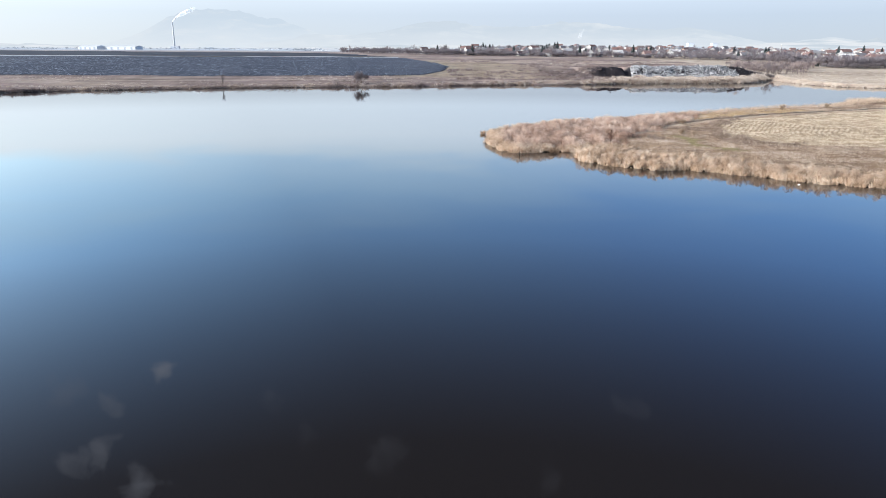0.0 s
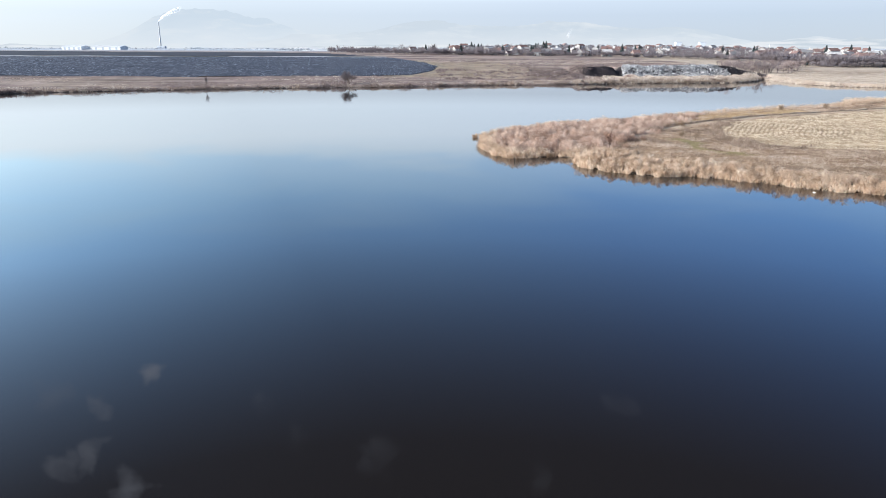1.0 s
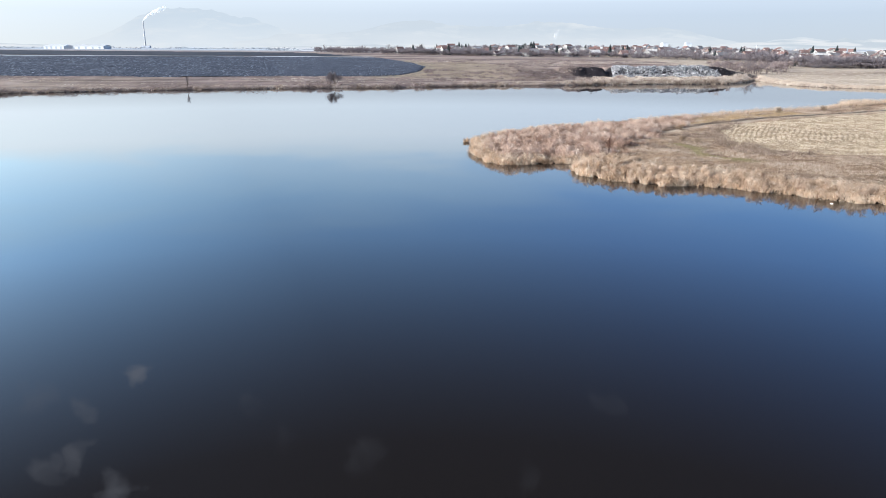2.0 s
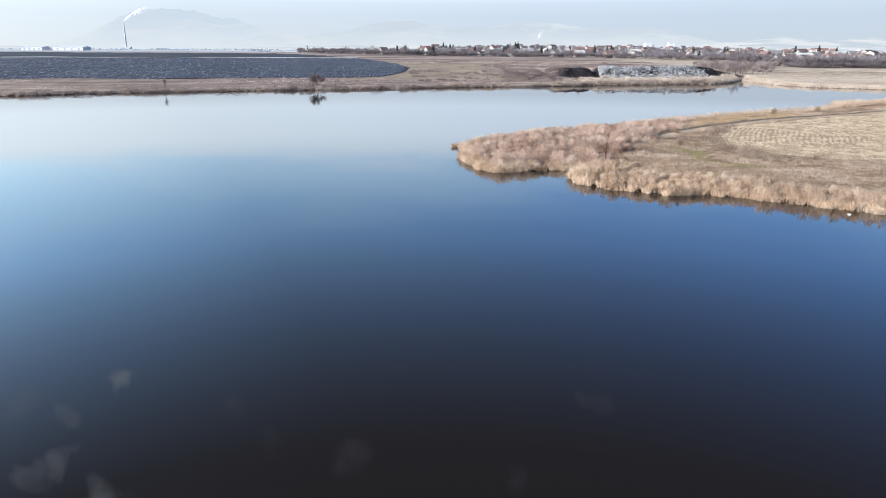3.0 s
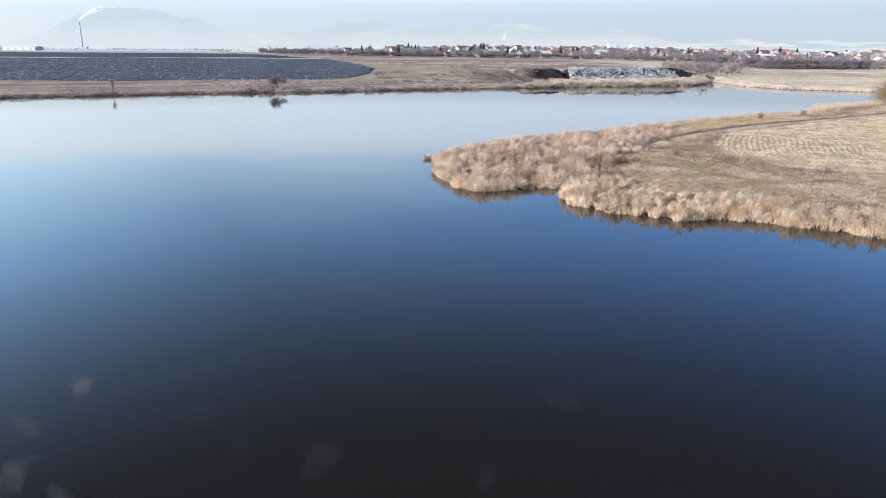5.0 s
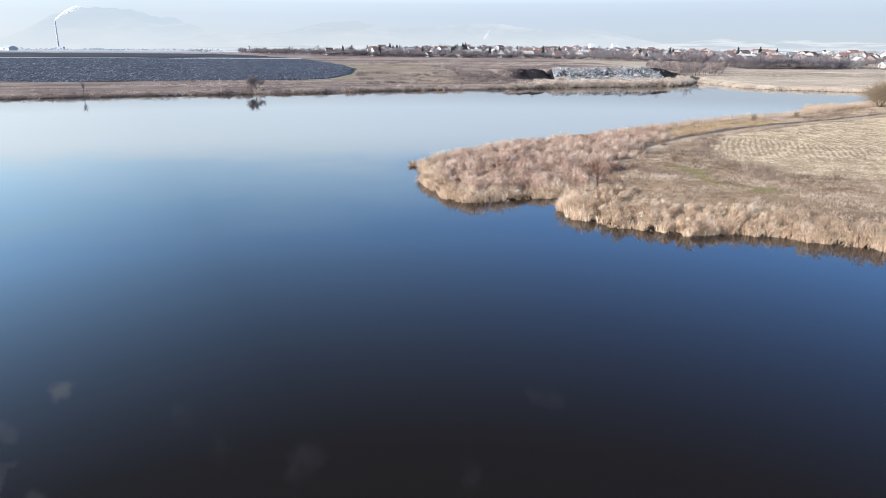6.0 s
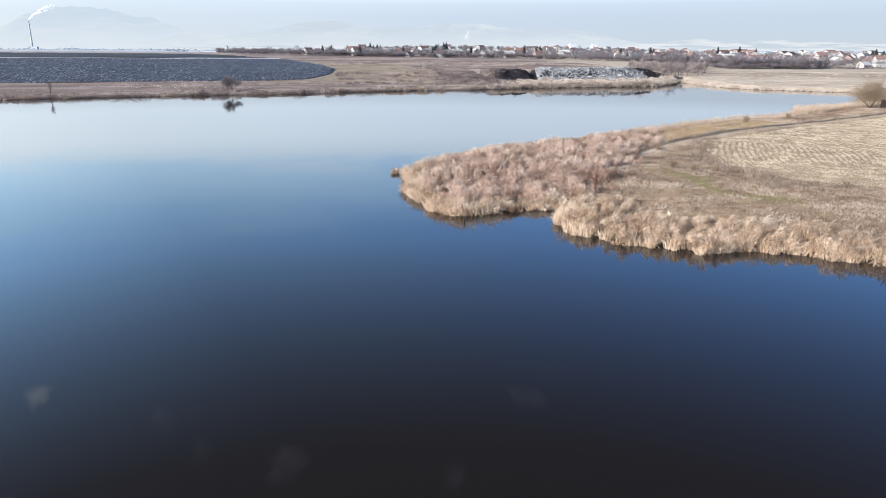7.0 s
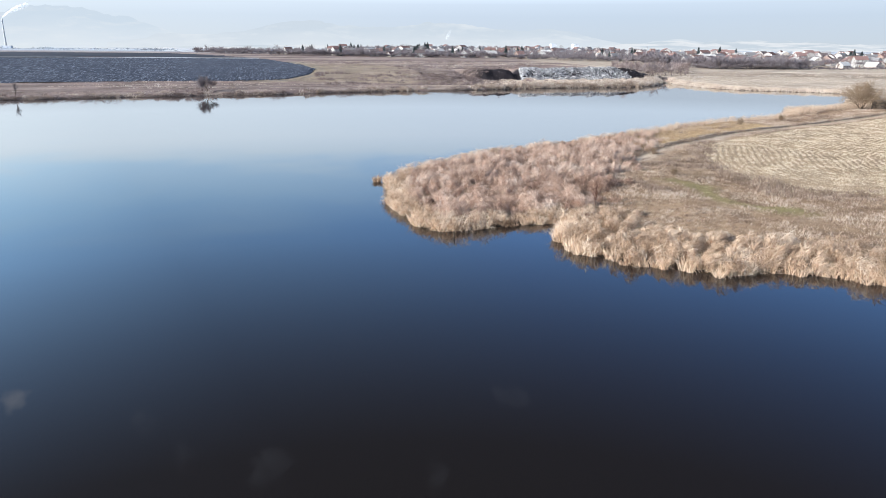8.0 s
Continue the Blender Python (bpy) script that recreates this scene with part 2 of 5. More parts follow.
REDTWIG = blades("reddish_twigs", [(0.0, (0.06, 0.03, 0.024)), (0.5, (0.13, 0.07, 0.052)), (1.0, (0.22, 0.13, 0.10))], 0.0)
FARGRASS = blades("greyish_grass", [(0.0, (0.155, 0.118, 0.100)), (0.4, (0.34, 0.268, 0.225)), (0.75, (0.52, 0.435, 0.375)), (1.0, (0.68, 0.61, 0.55))])
OLIVE = blades("olive_grass", [(0.0, (0.15, 0.112, 0.085)), (0.5, (0.325, 0.255, 0.193)), (1.0, (0.48, 0.41, 0.32))])
OCHRE = blades("ochre_grass", [(0.0, (0.22, 0.14, 0.08)), (0.5, (0.46, 0.325, 0.19)), (1.0, (0.66, 0.52, 0.36))])
BARK = plain("bark", (0.10, 0.075, 0.055), 0.9, 0.35, 6)

FROSTY = plain("frosted_margin", (0.46, 0.47, 0.49), 0.9, 0.2, 0.2)
DARKSOIL = plain("bare_soil", (0.050, 0.054, 0.070), 0.95, 0.35, 0.1, spec=0.1)

# ---------------------------------------------------------------- mesh helpers
rng = np.random.default_rng(7)


def mesh_of(name, verts, tris, mat, tint=None):
    """A triangle mesh from arrays; tint is a value for each vertex."""
    verts, tris = np.asarray(verts, np.float32), np.asarray(tris, np.int32)
    me = bpy.data.meshes.new(name)
    me.vertices.add(len(verts))
    me.vertices.foreach_set("co", verts.ravel())
    me.loops.add(tris.size)
    me.loops.foreach_set("vertex_index", tris.ravel())
    me.polygons.add(len(tris))
    me.polygons.foreach_set("loop_start", np.arange(0, tris.size, 3, dtype=np.int32))
    me.update(calc_edges=True)
    if tint is not None:
        me.attributes.new("tint", "FLOAT", "POINT").data.foreach_set("value", np.asarray(tint, np.float32))
    me.materials.append(mat)
    return me


def part(name, bm, mat, parent, label=""):
    me = bpy.data.meshes.new(name)
    bm.to_mesh(me)
    bm.free()
    me.materials.append(mat)
    ob = new(name, me)
    ob.parent = parent
    if label:
        ob["label"] = label
    return ob


def under(name, me, parent, label=""):
    ob = new(name, me)
    ob.parent = parent
    if label:
        ob["label"] = label
    return ob


def smooth(a, b, x):
    t = np.clip((x - a) / (b - a), 0, 1)
    return t * t * (3 - 2 * t)


def wave_noise(x, y, size, seed):
    """Smooth value noise on the plan, about -1 to 1, with features of that size."""
    r = np.random.default_rng(seed)
    table = r.uniform(-1, 1, (257, 257))
    u, v = x / size + 57.3, y / size + 31.7
    i, j = np.floor(u).astype(int), np.floor(v).astype(int)
    fu, fv = u - i, v - j
    fu, fv = fu * fu * (3 - 2 * fu), fv * fv * (3 - 2 * fv)
    i, j = i % 256, j % 256
    a = table[i, j] * (1 - fu) + table[i + 1, j] * fu
    b = table[i, j + 1] * (1 - fu) + table[i + 1, j + 1] * fu
    return a * (1 - fv) + b * fv


def to_line(x, y, line):
    """Distance on the plan to a polyline."""
    best = np.full(np.shape(x), 1e9)
    for (ax, ay), (bx, by) in zip(line[:-1], line[1:]):
        dx, dy = bx - ax, by - ay
        t = np.clip(((x - ax) * dx + (y - ay) * dy) / (dx * dx + dy * dy + 1e-9), 0, 1)
        best = np.minimum(best, np.hypot(x - ax - t * dx, y - ay - t * dy))
    return best


def inside(x, y, ring):
    odd = np.zeros(np.shape(x), bool)
    for (ax, ay), (bx, by) in zip(ring, ring[1:] + ring[:1]):
        if ay != by:
            odd ^= ((ay > y) != (by > y)) & (x < (bx - ax) * (y - ay) / (by - ay) + ax)
    return odd


# ---------------------------------------------------------------- the plan: shores, track, fields
FRONT = [(236, -240), (206, -52), (114, 36), (77.5, 61), (54.2, 74.2), (46.0, 78.9), (39.7, 85.5), (34.8, 87.6), (32.2, 87.5), (29.4, 89.9), (26.4, 92.2), (23.8, 95.7), (24.2, 99.2), (26.9, 104.7)]
TIP = [(26.9, 104.7), (21.8, 103.8), (16.3, 103.6), (13.9, 105.8), (13.2, 112.2), (13.7, 121.3), (14.6, 128.7)]
BACK = [(14.6, 128.7), (19.0, 134.5), (26.1, 141.2), (36.4, 148.6), (47.8, 153.9), (61.5, 162.5), (80.9, 175.9), (99.6, 185.2), (115.2, 190.5), (125.5, 199.2), (130.5, 206.5), (141, 209), (152.5, 211.5), (165, 222), (180, 238), (198, 256)]
EAST = [(198, 256), (210, 268), (212, 277), (201, 288.5), (186, 302), (183.5, 318), (186.5, 340), (192.5, 371)]
FAR = [(192.5, 371), (186, 362), (176, 346), (160, 332.5), (140, 328.5), (120, 327), (99, 322), (70, 313.5), (47, 310.5), (23, 304), (-2, 294), (-18, 293), (-41, 287), (-70, 279), (-98, 269), (-125, 256), (-136, 245), (-200, 234), (-420, 222)]
LAKE = [(-420, -250)] + FRONT[:-1] + TIP[:-1] + BACK[:-1] + EAST[:-1] + FAR
SHORE = LAKE + LAKE[:1]
TRACK = [(37.1, 121.0), (43.9, 128.5), (50.3, 135.6), (55.7, 141.5), (63.8, 147.3), (72.6, 153.3), (82.1, 159.3), (100.8, 168.0), (122.6, 177.5), (140.7, 187.2), (210.1, 218.3)]
GREENWAY = [(46.2, 118.3), (46.8, 113.6), (45.4, 109.3), (45.5, 106.4), (46.8, 103.7), (48.8, 101.3)]
STUBBLE = [(68.8, 146.3), (78.5, 152.4), (100.4, 163.8), (122.9, 173.8), (141.4, 183.1), (208, 207), (205, 70), (106, 88), (74.6, 101.4), (61.8, 105.5), (57.3, 106.9), (54.0, 109.2), (53.8, 113.9), (54.2, 119.3), (56.9, 127.9), (61.7, 136.3), (65.5, 142.3)]
PLOUGHED = [(-900, 338), (-200, 332), (-60, 334), (-8, 338), (9, 352), (20, 385), (26, 428), (22, 490), (12, 570), (2, 660), (-2, 690), (-900, 700)]
MARGIN = [(-1400, 706), (-2, 694), (-6, 706), (-1400, 720)]
BEYOND = [(-1400, 724), (-8, 710), (-30, 800), (-60, 900), (-110, 1000), (-1400, 1330)]


def shore_gap(x, y):
    """Distance from the lake's edge, positive on land."""
    d = to_line(x, y, SHORE)
    d = np.where(inside(x, y, LAKE), -d, d)
    d = d - 0.85 * (1 - smooth(180, 240, y))
    return d + 0.55 * wave_noise(x, y, 2.3, 3) + 0.25 * wave_noise(x, y, 0.9, 4)


def height(x, y, d=None):
    """The ground's height over the lake's water."""
    d = shore_gap(x, y) if d is None else d
    a = x / np.maximum(y, 50)
    left = 1 - smooth(-0.10, 0.22, a)
    zl = np.interp(y, [285, 300, 340, 500, 700, 1300, 5000], [0.6, 1.2, 2.9, 5.4, 7.0, 11.0, 12.5])
    zm = np.interp(y, [300, 325, 345, 375, 420, 600, 900, 1200, 1500, 2500, 5000], [0.6, 0.8, 1.5, 3.2, 5.6, 6.2, 6.6, 11.5, 16.5, 21.0, 25.0])
    east = smooth(188, 208, x - 0.16 * (y - 370))
    ze = np.interp(y, [200, 330, 460, 650, 1000, 1500, 5000], [0.6, 0.8, 1.0, 1.4, 8.0, 16.5, 25.0])
    z = zl * left + (1 - left) * (zm * (1 - east) + ze * east)
    z = z - 1.1 * smooth(88, 98, x) * (1 - smooth(184, 204, x)) * smooth(336, 352, y) * (1 - smooth(395, 420, y))
    # the raised tip of dumped ground, cut off steeply towards the water
    plat = smooth(86, 101, x) * (1 - smooth(178, 206, x)) * (1 - 0.42 * smooth(114.5, 117, x) * (1 - smooth(118, 121.5, x))) * smooth(367, 381, y - 0.06 * (x - 120)) * (1 - smooth(400, 480, y))
    z = np.maximum(z, plat * (6.1 + 0.35 * wave_noise(x, y, 12, 8)))
    broken = smooth(50, 70, x) * (1 - smooth(190, 206, x)) * smooth(335, 345, y) * (1 - smooth(392, 410, y))
    z = z + broken * (0.55 * wave_noise(x, y, 4.5, 12) + 0.45 * wave_noise(x, y, 2.2, 13))
    near = 0.45 + 0.35 * smooth(2, 14, d) + 0.10 * wave_noise(x, y, 5, 9)
    far = smooth(225, 262, y + 0.25 * np.maximum(x - 170, 0))
    z = near * (1 - far) + z * far
    z = z + 0.05 * wave_noise(x, y, 1.7, 10) + 0.25 * wave_noise(x, y, 23, 11) * smooth(10, 60, d)
    return np.where(d > 0, 0.12 + (z - 0.12) * smooth(0, 3.5, d), np.maximum(-2.5, 0.12 + 0.5 * d))


# ---------------------------------------------------------------- ground sheet and water
def spaced(*runs):
    return np.unique(np.concatenate([np.arange(a, b, s) for a, b, s in runs] + [[runs[-1][1]]]))


gx = spaced((-5200, -900, 400), (-900, -260, 40), (-260, 0, 4), (0, 136, 0.9), (136, 226, 2.0), (226, 900, 30), (900, 5200, 400))
gy = spaced((-700, -100, 80), (-100, 50, 10), (50, 212, 0.9), (212, 402, 1.8), (402, 900, 15), (900, 2000, 60), (2000, 5200, 300))
X, Y = np.meshgrid(gx, gy)
GAP = shore_gap(X, Y)
Z = height(X, Y, GAP)


def grid_tris(nx, ny):
    i = np.arange(nx * ny).reshape(ny, nx)
    a, b, c, e = i[:-1, :-1].ravel(), i[:-1, 1:].ravel(), i[1:, 1:].ravel(), i[1:, :-1].ravel()
    return np.concatenate([np.stack([a, b, c], 1), np.stack([a, c, e], 1)])


def soil_colours(x, y, d):
    """Base colour of the bare soil and turf, by what grows where, with painted haze and shade."""
    def lay(col, m, over):
        return col * (1 - m[..., None]) + np.array(over) * m[..., None]
    n1, n2 = wave_noise(x, y, 14, 21), wave_noise(x, y, 4, 22)
    col = np.broadcast_to(np.array((0.36, 0.255, 0.17)), x.shape + (3,)).copy()
    far = smooth(225, 262, y + 0.25 * np.maximum(x - 170, 0))
    # far meadow: brown and olive, drier to the east
    n3 = wave_noise(x, y * 0.35, 30, 23)
    col = lay(col, far, (0.30, 0.225, 0.205))
    col = lay(col, far * smooth(0.1, 0.6, n3 + 0.3 * n1) * 0.6, (0.32, 0.258, 0.20))
    col = lay(col, far * smooth(0.0, 0.5, -n3 + 0.3 * n2) * 0.6, (0.24, 0.175, 0.163))
    streak = wave_noise(x * 0.1, y, 3.5, 24)
    col = lay(col, far * smooth(0.1, 0.6, streak) * 0.85, (0.15, 0.115, 0.107))
    col = lay(col, far * smooth(0.15, 0.65, -streak) * 0.75, (0.40, 0.33, 0.285))
    flank = smooth(52, 74, x) * (1 - smooth(104, 114, x)) * smooth(336, 348, y) * (1 - smooth(396, 420, y))
    col = lay(col, far * flank * (0.75 + 0.25 * n2), (0.115, 0.085, 0.08))
    east = far * smooth(190, 210, x - 0.16 * (y - 370))
    col = lay(col, east, (0.47, 0.39, 0.315))
    col = lay(col, east * smooth(262, 292, x) * smooth(500, 522, np.hypot(x, y) + 10 * n1) * (1 - smooth(575, 610, np.hypot(x, y) + 10 * n1)) * 0.8, (0.23, 0.175, 0.135))
    # dark dumped earth, with the shade on its steep face put into the colour
    mound = smooth(93, 100, x + 2 * n2) * (1 - smooth(190, 204, x)) * smooth(366, 369, y - 0.06 * (x - 120)) * (1 - smooth(387, 395, y - 0.06 * (x - 120)))
    col = lay(col, mound, (0.022, 0.019, 0.023))
    # snow-dusted far plain, with a pale blue haze tint painted in
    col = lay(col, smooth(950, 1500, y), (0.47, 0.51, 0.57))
    west = far * (1 - smooth(0, 45, x)) * (1 - smooth(340, 356, y))
    col = lay(col, west * (0.3 + 0.4 * wave_noise(x * 0.15, y, 2.2, 25)), (0.205, 0.165, 0.152))
    tip_edge = to_line(x, y, PLOUGHED[3:9])
    col = lay(col, far * smooth(-12, 6, x) * (1 - smooth(2, 11, tip_edge + 3 * n2)) * 0.8, (0.40, 0.35, 0.235))
    col = lay(col, far * smooth(-12, 6, x) * (1 - smooth(1.0, 2.2, np.abs(tip_edge - 3.2) + 0.6 * n2)) * 0.7, (0.17, 0.145, 0.15))
    olive = smooth(4, 22, x) * (1 - smooth(52, 84, x)) * smooth(332, 350, y) * (1 - smooth(470, 560, y))
    col = lay(col, far * olive * (0.6 + 0.35 * n2), (0.315, 0.255, 0.192))
    # the near spit
    near = 1 - far
    col = lay(col, near * smooth(-0.1, 0.6, n1), (0.41, 0.325, 0.245))
    col = lay(col, near * smooth(0.2, 0.7, n2) * 0.7, (0.20, 0.135, 0.095))
    col = lay(col, near * inside(x, y, STUBBLE), (0.375, 0.285, 0.20))
    green = to_line(x, y, GREENWAY)
    col = lay(col, near * (1 - smooth(0.4, 2.2, green + n2)) * 0.75, (0.255, 0.23, 0.11))
    tr = to_line(x, y, TRACK)
    col = lay(col, near * (1 - smooth(1.9, 3.8, tr + 0.8 * n2)) * 0.8, (0.50, 0.415, 0.33))
    col = lay(col, near * (1 - smooth(0.35, 1.0, np.abs(tr - 0.2) + 0.4 * n2)) * 0.9, (0.10, 0.075, 0.06))
    col = lay(col, (1 - smooth(0.2, 2.4, d)) * near, (0.035, 0.026, 0.019))
    return lay(col, (1 - smooth(0.2, 1.6, d)) * far, (0.15, 0.122, 0.11))


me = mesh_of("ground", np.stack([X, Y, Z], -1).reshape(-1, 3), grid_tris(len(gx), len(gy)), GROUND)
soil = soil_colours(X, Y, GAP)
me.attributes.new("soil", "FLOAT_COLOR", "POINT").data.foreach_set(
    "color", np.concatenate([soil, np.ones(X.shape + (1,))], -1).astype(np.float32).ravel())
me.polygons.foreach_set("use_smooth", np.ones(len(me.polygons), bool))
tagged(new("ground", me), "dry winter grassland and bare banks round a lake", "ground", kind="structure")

bm = bmesh.new()
bmesh.ops.create_grid(bm, x_segments=2, y_segments=2, size=1)
bmesh.ops.scale(bm, vec=(330, 330, 1), verts=bm.verts)
bmesh.ops.translate(bm, vec=(-90, 60, 0), verts=bm.verts)
tagged(part("water", bm, WATER, None), "calm dark lake water mirroring a pale blue sky", "water", kind="structure")


def drape(name, ring, nx, ny, lift, rough_h, mat, label, seed):
    """A worked field laid on the ground, with clods and furrows."""
    x, y = np.meshgrid(nx, ny)
    m = inside(x, y, ring) & (to_line(x, y, ring + ring[:1]) > 0.0)
    rim = smooth(0, 2.5, to_line(x, y, ring + ring[:1]))
    z = height(x, y) + 0.04 + rim * lift + rim * rough_h * (wave_noise(x, y, 1.6, seed) + 0.8 * np.random.default_rng(seed).uniform(-1, 1, x.shape))
    t = grid_tris(x.shape[1], x.shape[0])
    t = t[m.ravel()[t].all(1)]
    used, t = np.unique(t, return_inverse=True)
    v = np.stack([x, y, z], -1).reshape(-1, 3)[used]
    ob = new(name, mesh_of(name, v, t.reshape(-1, 3), mat))
    return tagged(ob, label, "field", kind="structure")


drape("ploughed_field", PLOUGHED, spaced((-900, -260, 8), (-260, 40, 1.1)), spaced((328, 440, 1.4), (440, 620, 4), (620, 710, 12)), 0.35, 0.19, PLOUGH,
      "dark ploughed field with frosted clods", 31)

drape("field_margin", MARGIN, spaced((-1400, 10, 6)), spaced((690, 724, 2.5)), 0.5, 0.05, FROSTY, "frosted grass margin between two fields", 33)
drape("bare_field", BEYOND, spaced((-1400, 10, 12)), spaced((706, 1340, 16)), 0.4, 0.06, DARKSOIL, "smooth dark bare field", 34)

# ---------------------------------------------------------------- blades: reeds, grass, stubble


def ribbons(x, y, z, high, wide, lean_az, lean, curl, tint, joints=2):
    """Bent ribbons, one for each foot point: rising, leaning to lean_az and drooping by curl."""
    n = len(x)
    face = rng.uniform(0, 2 * np.pi, n)
    sx, sy = np.cos(face) * wide / 2, np.sin(face) * wide / 2
    lx, ly = np.cos(lean_az), np.sin(lean_az)
    rows, k = [], joints
    out, up = np.zeros(n), np.zeros(n)
    for s in range(k + 1):
        cx, cy, cz = x + lx * out, y + ly * out, z + up
        if s < k:
            g = 1 - 0.3 * s / k
            rows += [np.stack([cx - sx * g, cy - sy * g, cz], 1), np.stack([cx + sx * g, cy + sy * g, cz], 1)]
        else:
            rows.append(np.stack([cx, cy, cz], 1))
        bend = lean + 2.3 * curl * (s + 0.5) / k
        out, up = out + np.sin(bend) * high / k, up + np.cos(bend) * high / k
    per = 2 * k + 1
    verts = np.stack(rows, 1).reshape(-1, 3)
    pat = []
    for s in range(k - 1):
        a = 2 * s
        pat += [(a, a + 1, a + 3), (a, a + 3, a + 2)]
    pat.append((2 * k - 2, 2 * k - 1, 2 * k))
    tris = (np.arange(n)[:, None, None] * per + np.array(pat)[None]).reshape(-1, 3)
    return verts, tris, np.repeat(tint, per)


def stuff(name, bunches, mat, label, category):
    vs, ts, ks, at = [], [], [], 0
    for v, t, k in bunches:
        vs.append(v), ts.append(t + at), ks.append(k)
        at += len(v)
    ob = new(name, mesh_of(name, np.concatenate(vs), np.concatenate(ts), mat, np.concatenate(ks)))
    return tagged(ob, label, category, kind="stuff")


def scatter(x0, x1, y0, y1, step):
    x, y = np.meshgrid(np.arange(x0, x1, step), np.arange(y0, y1, step))
    x = x.ravel() + rng.uniform(-0.5, 0.5, x.size) * step
    y = y.ravel() + rng.uniform(-0.5, 0.5, y.size) * step
    return x, y


def tufts(cx, cy, each, radius, tall, wide, lean, curl, tone, spread=0.22, way=None, way_mix=0.0, joints=2):
    """Clumps of blades that fan out from each centre."""
    n = len(cx)
    idx = np.repeat(np.arange(n), each)
    a, r = rng.uniform(0, 2 * np.pi, len(idx)), np.sqrt(rng.uniform(0, 1, len(idx)))
    rad = np.broadcast_to(radius, n)[idx]
    x, y = cx[idx] + np.cos(a) * r * rad, cy[idx] + np.sin(a) * r * rad
    az = a + rng.normal(0, 0.7, len(idx))
    if way is not None:
        w = way[idx]
        vx, vy = np.cos(az) * (1 - way_mix) + np.cos(w) * way_mix, np.sin(az) * (1 - way_mix) + np.sin(w) * way_mix
        az = np.arctan2(vy, vx)
    h = np.broadcast_to(tall, n)[idx] * (1 - 0.25 * r) * rng.uniform(0.7, 1.12, len(idx))
    t = np.clip(np.broadcast_to(tone, n)[idx] + rng.normal(0, spread, len(idx)), 0, 1)
    z = height(x, y)
    return ribbons(x, y, np.maximum(z, -0.05) - 0.03, h, wide * rng.uniform(0.6, 1.4, len(idx)), az,
                   np.abs(rng.normal(lean, lean * 0.5, len(idx))) * (0.4 + r), np.abs(rng.normal(curl, curl * 0.45, len(idx))), t, joints)


def mounds(cx, cy, each, radius, tall, wide, tone, spread=0.2, way=None, way_mix=0.0, joints=2, droop=0.5, long=(0.26, 0.58), curl=0.85):
    """Rounded heads of reed: drooping leaves all over a dome."""
    n = len(cx)
    idx = np.repeat(np.arange(n), each)
    k = len(idx)
    a, r = rng.uniform(0, 2 * np.pi, k), np.sqrt(rng.uniform(0, 1, k))
    rad, top = np.broadcast_to(radius, n)[idx], np.broadcast_to(tall, n)[idx]
    x, y = cx[idx] + np.cos(a) * r * rad, cy[idx] + np.sin(a) * r * rad
    az = a + rng.normal(0, 0.8, k)
    if way is not None:
        w = way[idx]
        az = np.arctan2(np.sin(az) * (1 - way_mix) + np.sin(w) * way_mix, np.cos(az) * (1 - way_mix) + np.cos(w) * way_mix)
    dome = top * (1 - 0.6 * r ** 4)
    length = rng.uniform(*long, k)
    foot = np.maximum(dome * rng.uniform(0.0, 0.9, k) ** 0.7 - 0.3 * length, 0)
    tone_k = np.clip(np.broadcast_to(tone, n)[idx] + rng.normal(0, spread, k), 0, 1)
    z = np.maximum(height(x, y), -0.05) - 0.03
    return ribbons(x, y, z + foot, length, wide * rng.uniform(0.6, 1.4, k), az, droop + 0.5 * r * rng.uniform(0.4, 1.2, k),
                   np.abs(rng.normal(curl, curl * 0.3, k)), tone_k, joints)


def crowns(cx, cy, each, tall, wide, tone, spread=0.2, mid=0.55, plump=0.36, joints=2):
    """Rounded leafless crowns: twigs that point outwards all over an egg shape, on a thin trunk."""
    n = len(cx)
    idx = np.repeat(np.arange(n), each)
    k = len(idx)
    top = np.broadcast_to(tall, n)[idx]
    up, a, r = rng.uniform(-0.5, 1, k), rng.uniform(0, 2 * np.pi, k), rng.uniform(0.15, 0.75, k)
    flat_r = np.sqrt(1 - up * up)
    x, y = cx[idx] + np.cos(a) * flat_r * r * top * plump, cy[idx] + np.sin(a) * flat_r * r * top * plump
    z = height(cx, cy)[idx] + top * (mid + 0.36 * up * r)
    tone_k = np.clip(np.broadcast_to(tone, n)[idx] + rng.normal(0, spread, k), 0, 1)
    twigs = ribbons(x, y, z, top * rng.uniform(0.14, 0.26, k), wide * rng.uniform(0.6, 1.3, k), a + rng.normal(0, 0.5, k),
                    np.clip(np.arccos(up) * 0.8, 0, 1.5), rng.uniform(-0.15, 0.1, k), tone_k, joints)
    trunks = ribbons(cx, cy, height(cx, cy) - 0.2, np.broadcast_to(tall, n) * 0.75, np.full(n, 0.3), rng.uniform(0, 6, n), np.full(n, 0.05), np.zeros(n),
                     np.full(n, 0.2), 2)
    return [twigs, trunks]


def zones(x, y):
    d = shore_gap(x, y)
    seen = (x < np.maximum(0.72 * y + 8, 1.12 * (y - 48) + 12)) & (x < 192)
    return d, to_line(x, y, FRONT), to_line(x, y, TIP), to_line(x, y, BACK), seen


def cane_edge(x, y):
    """How far east the reed-covered tip reaches, as a soft limit."""
    return 27 + (y - 104.7) * 0.655 + 2.2 * wave_noise(x, y, 5, 41) - x


def own(n, k):
    """Every clump has its own shade."""
    return rng.normal(0, k, n)


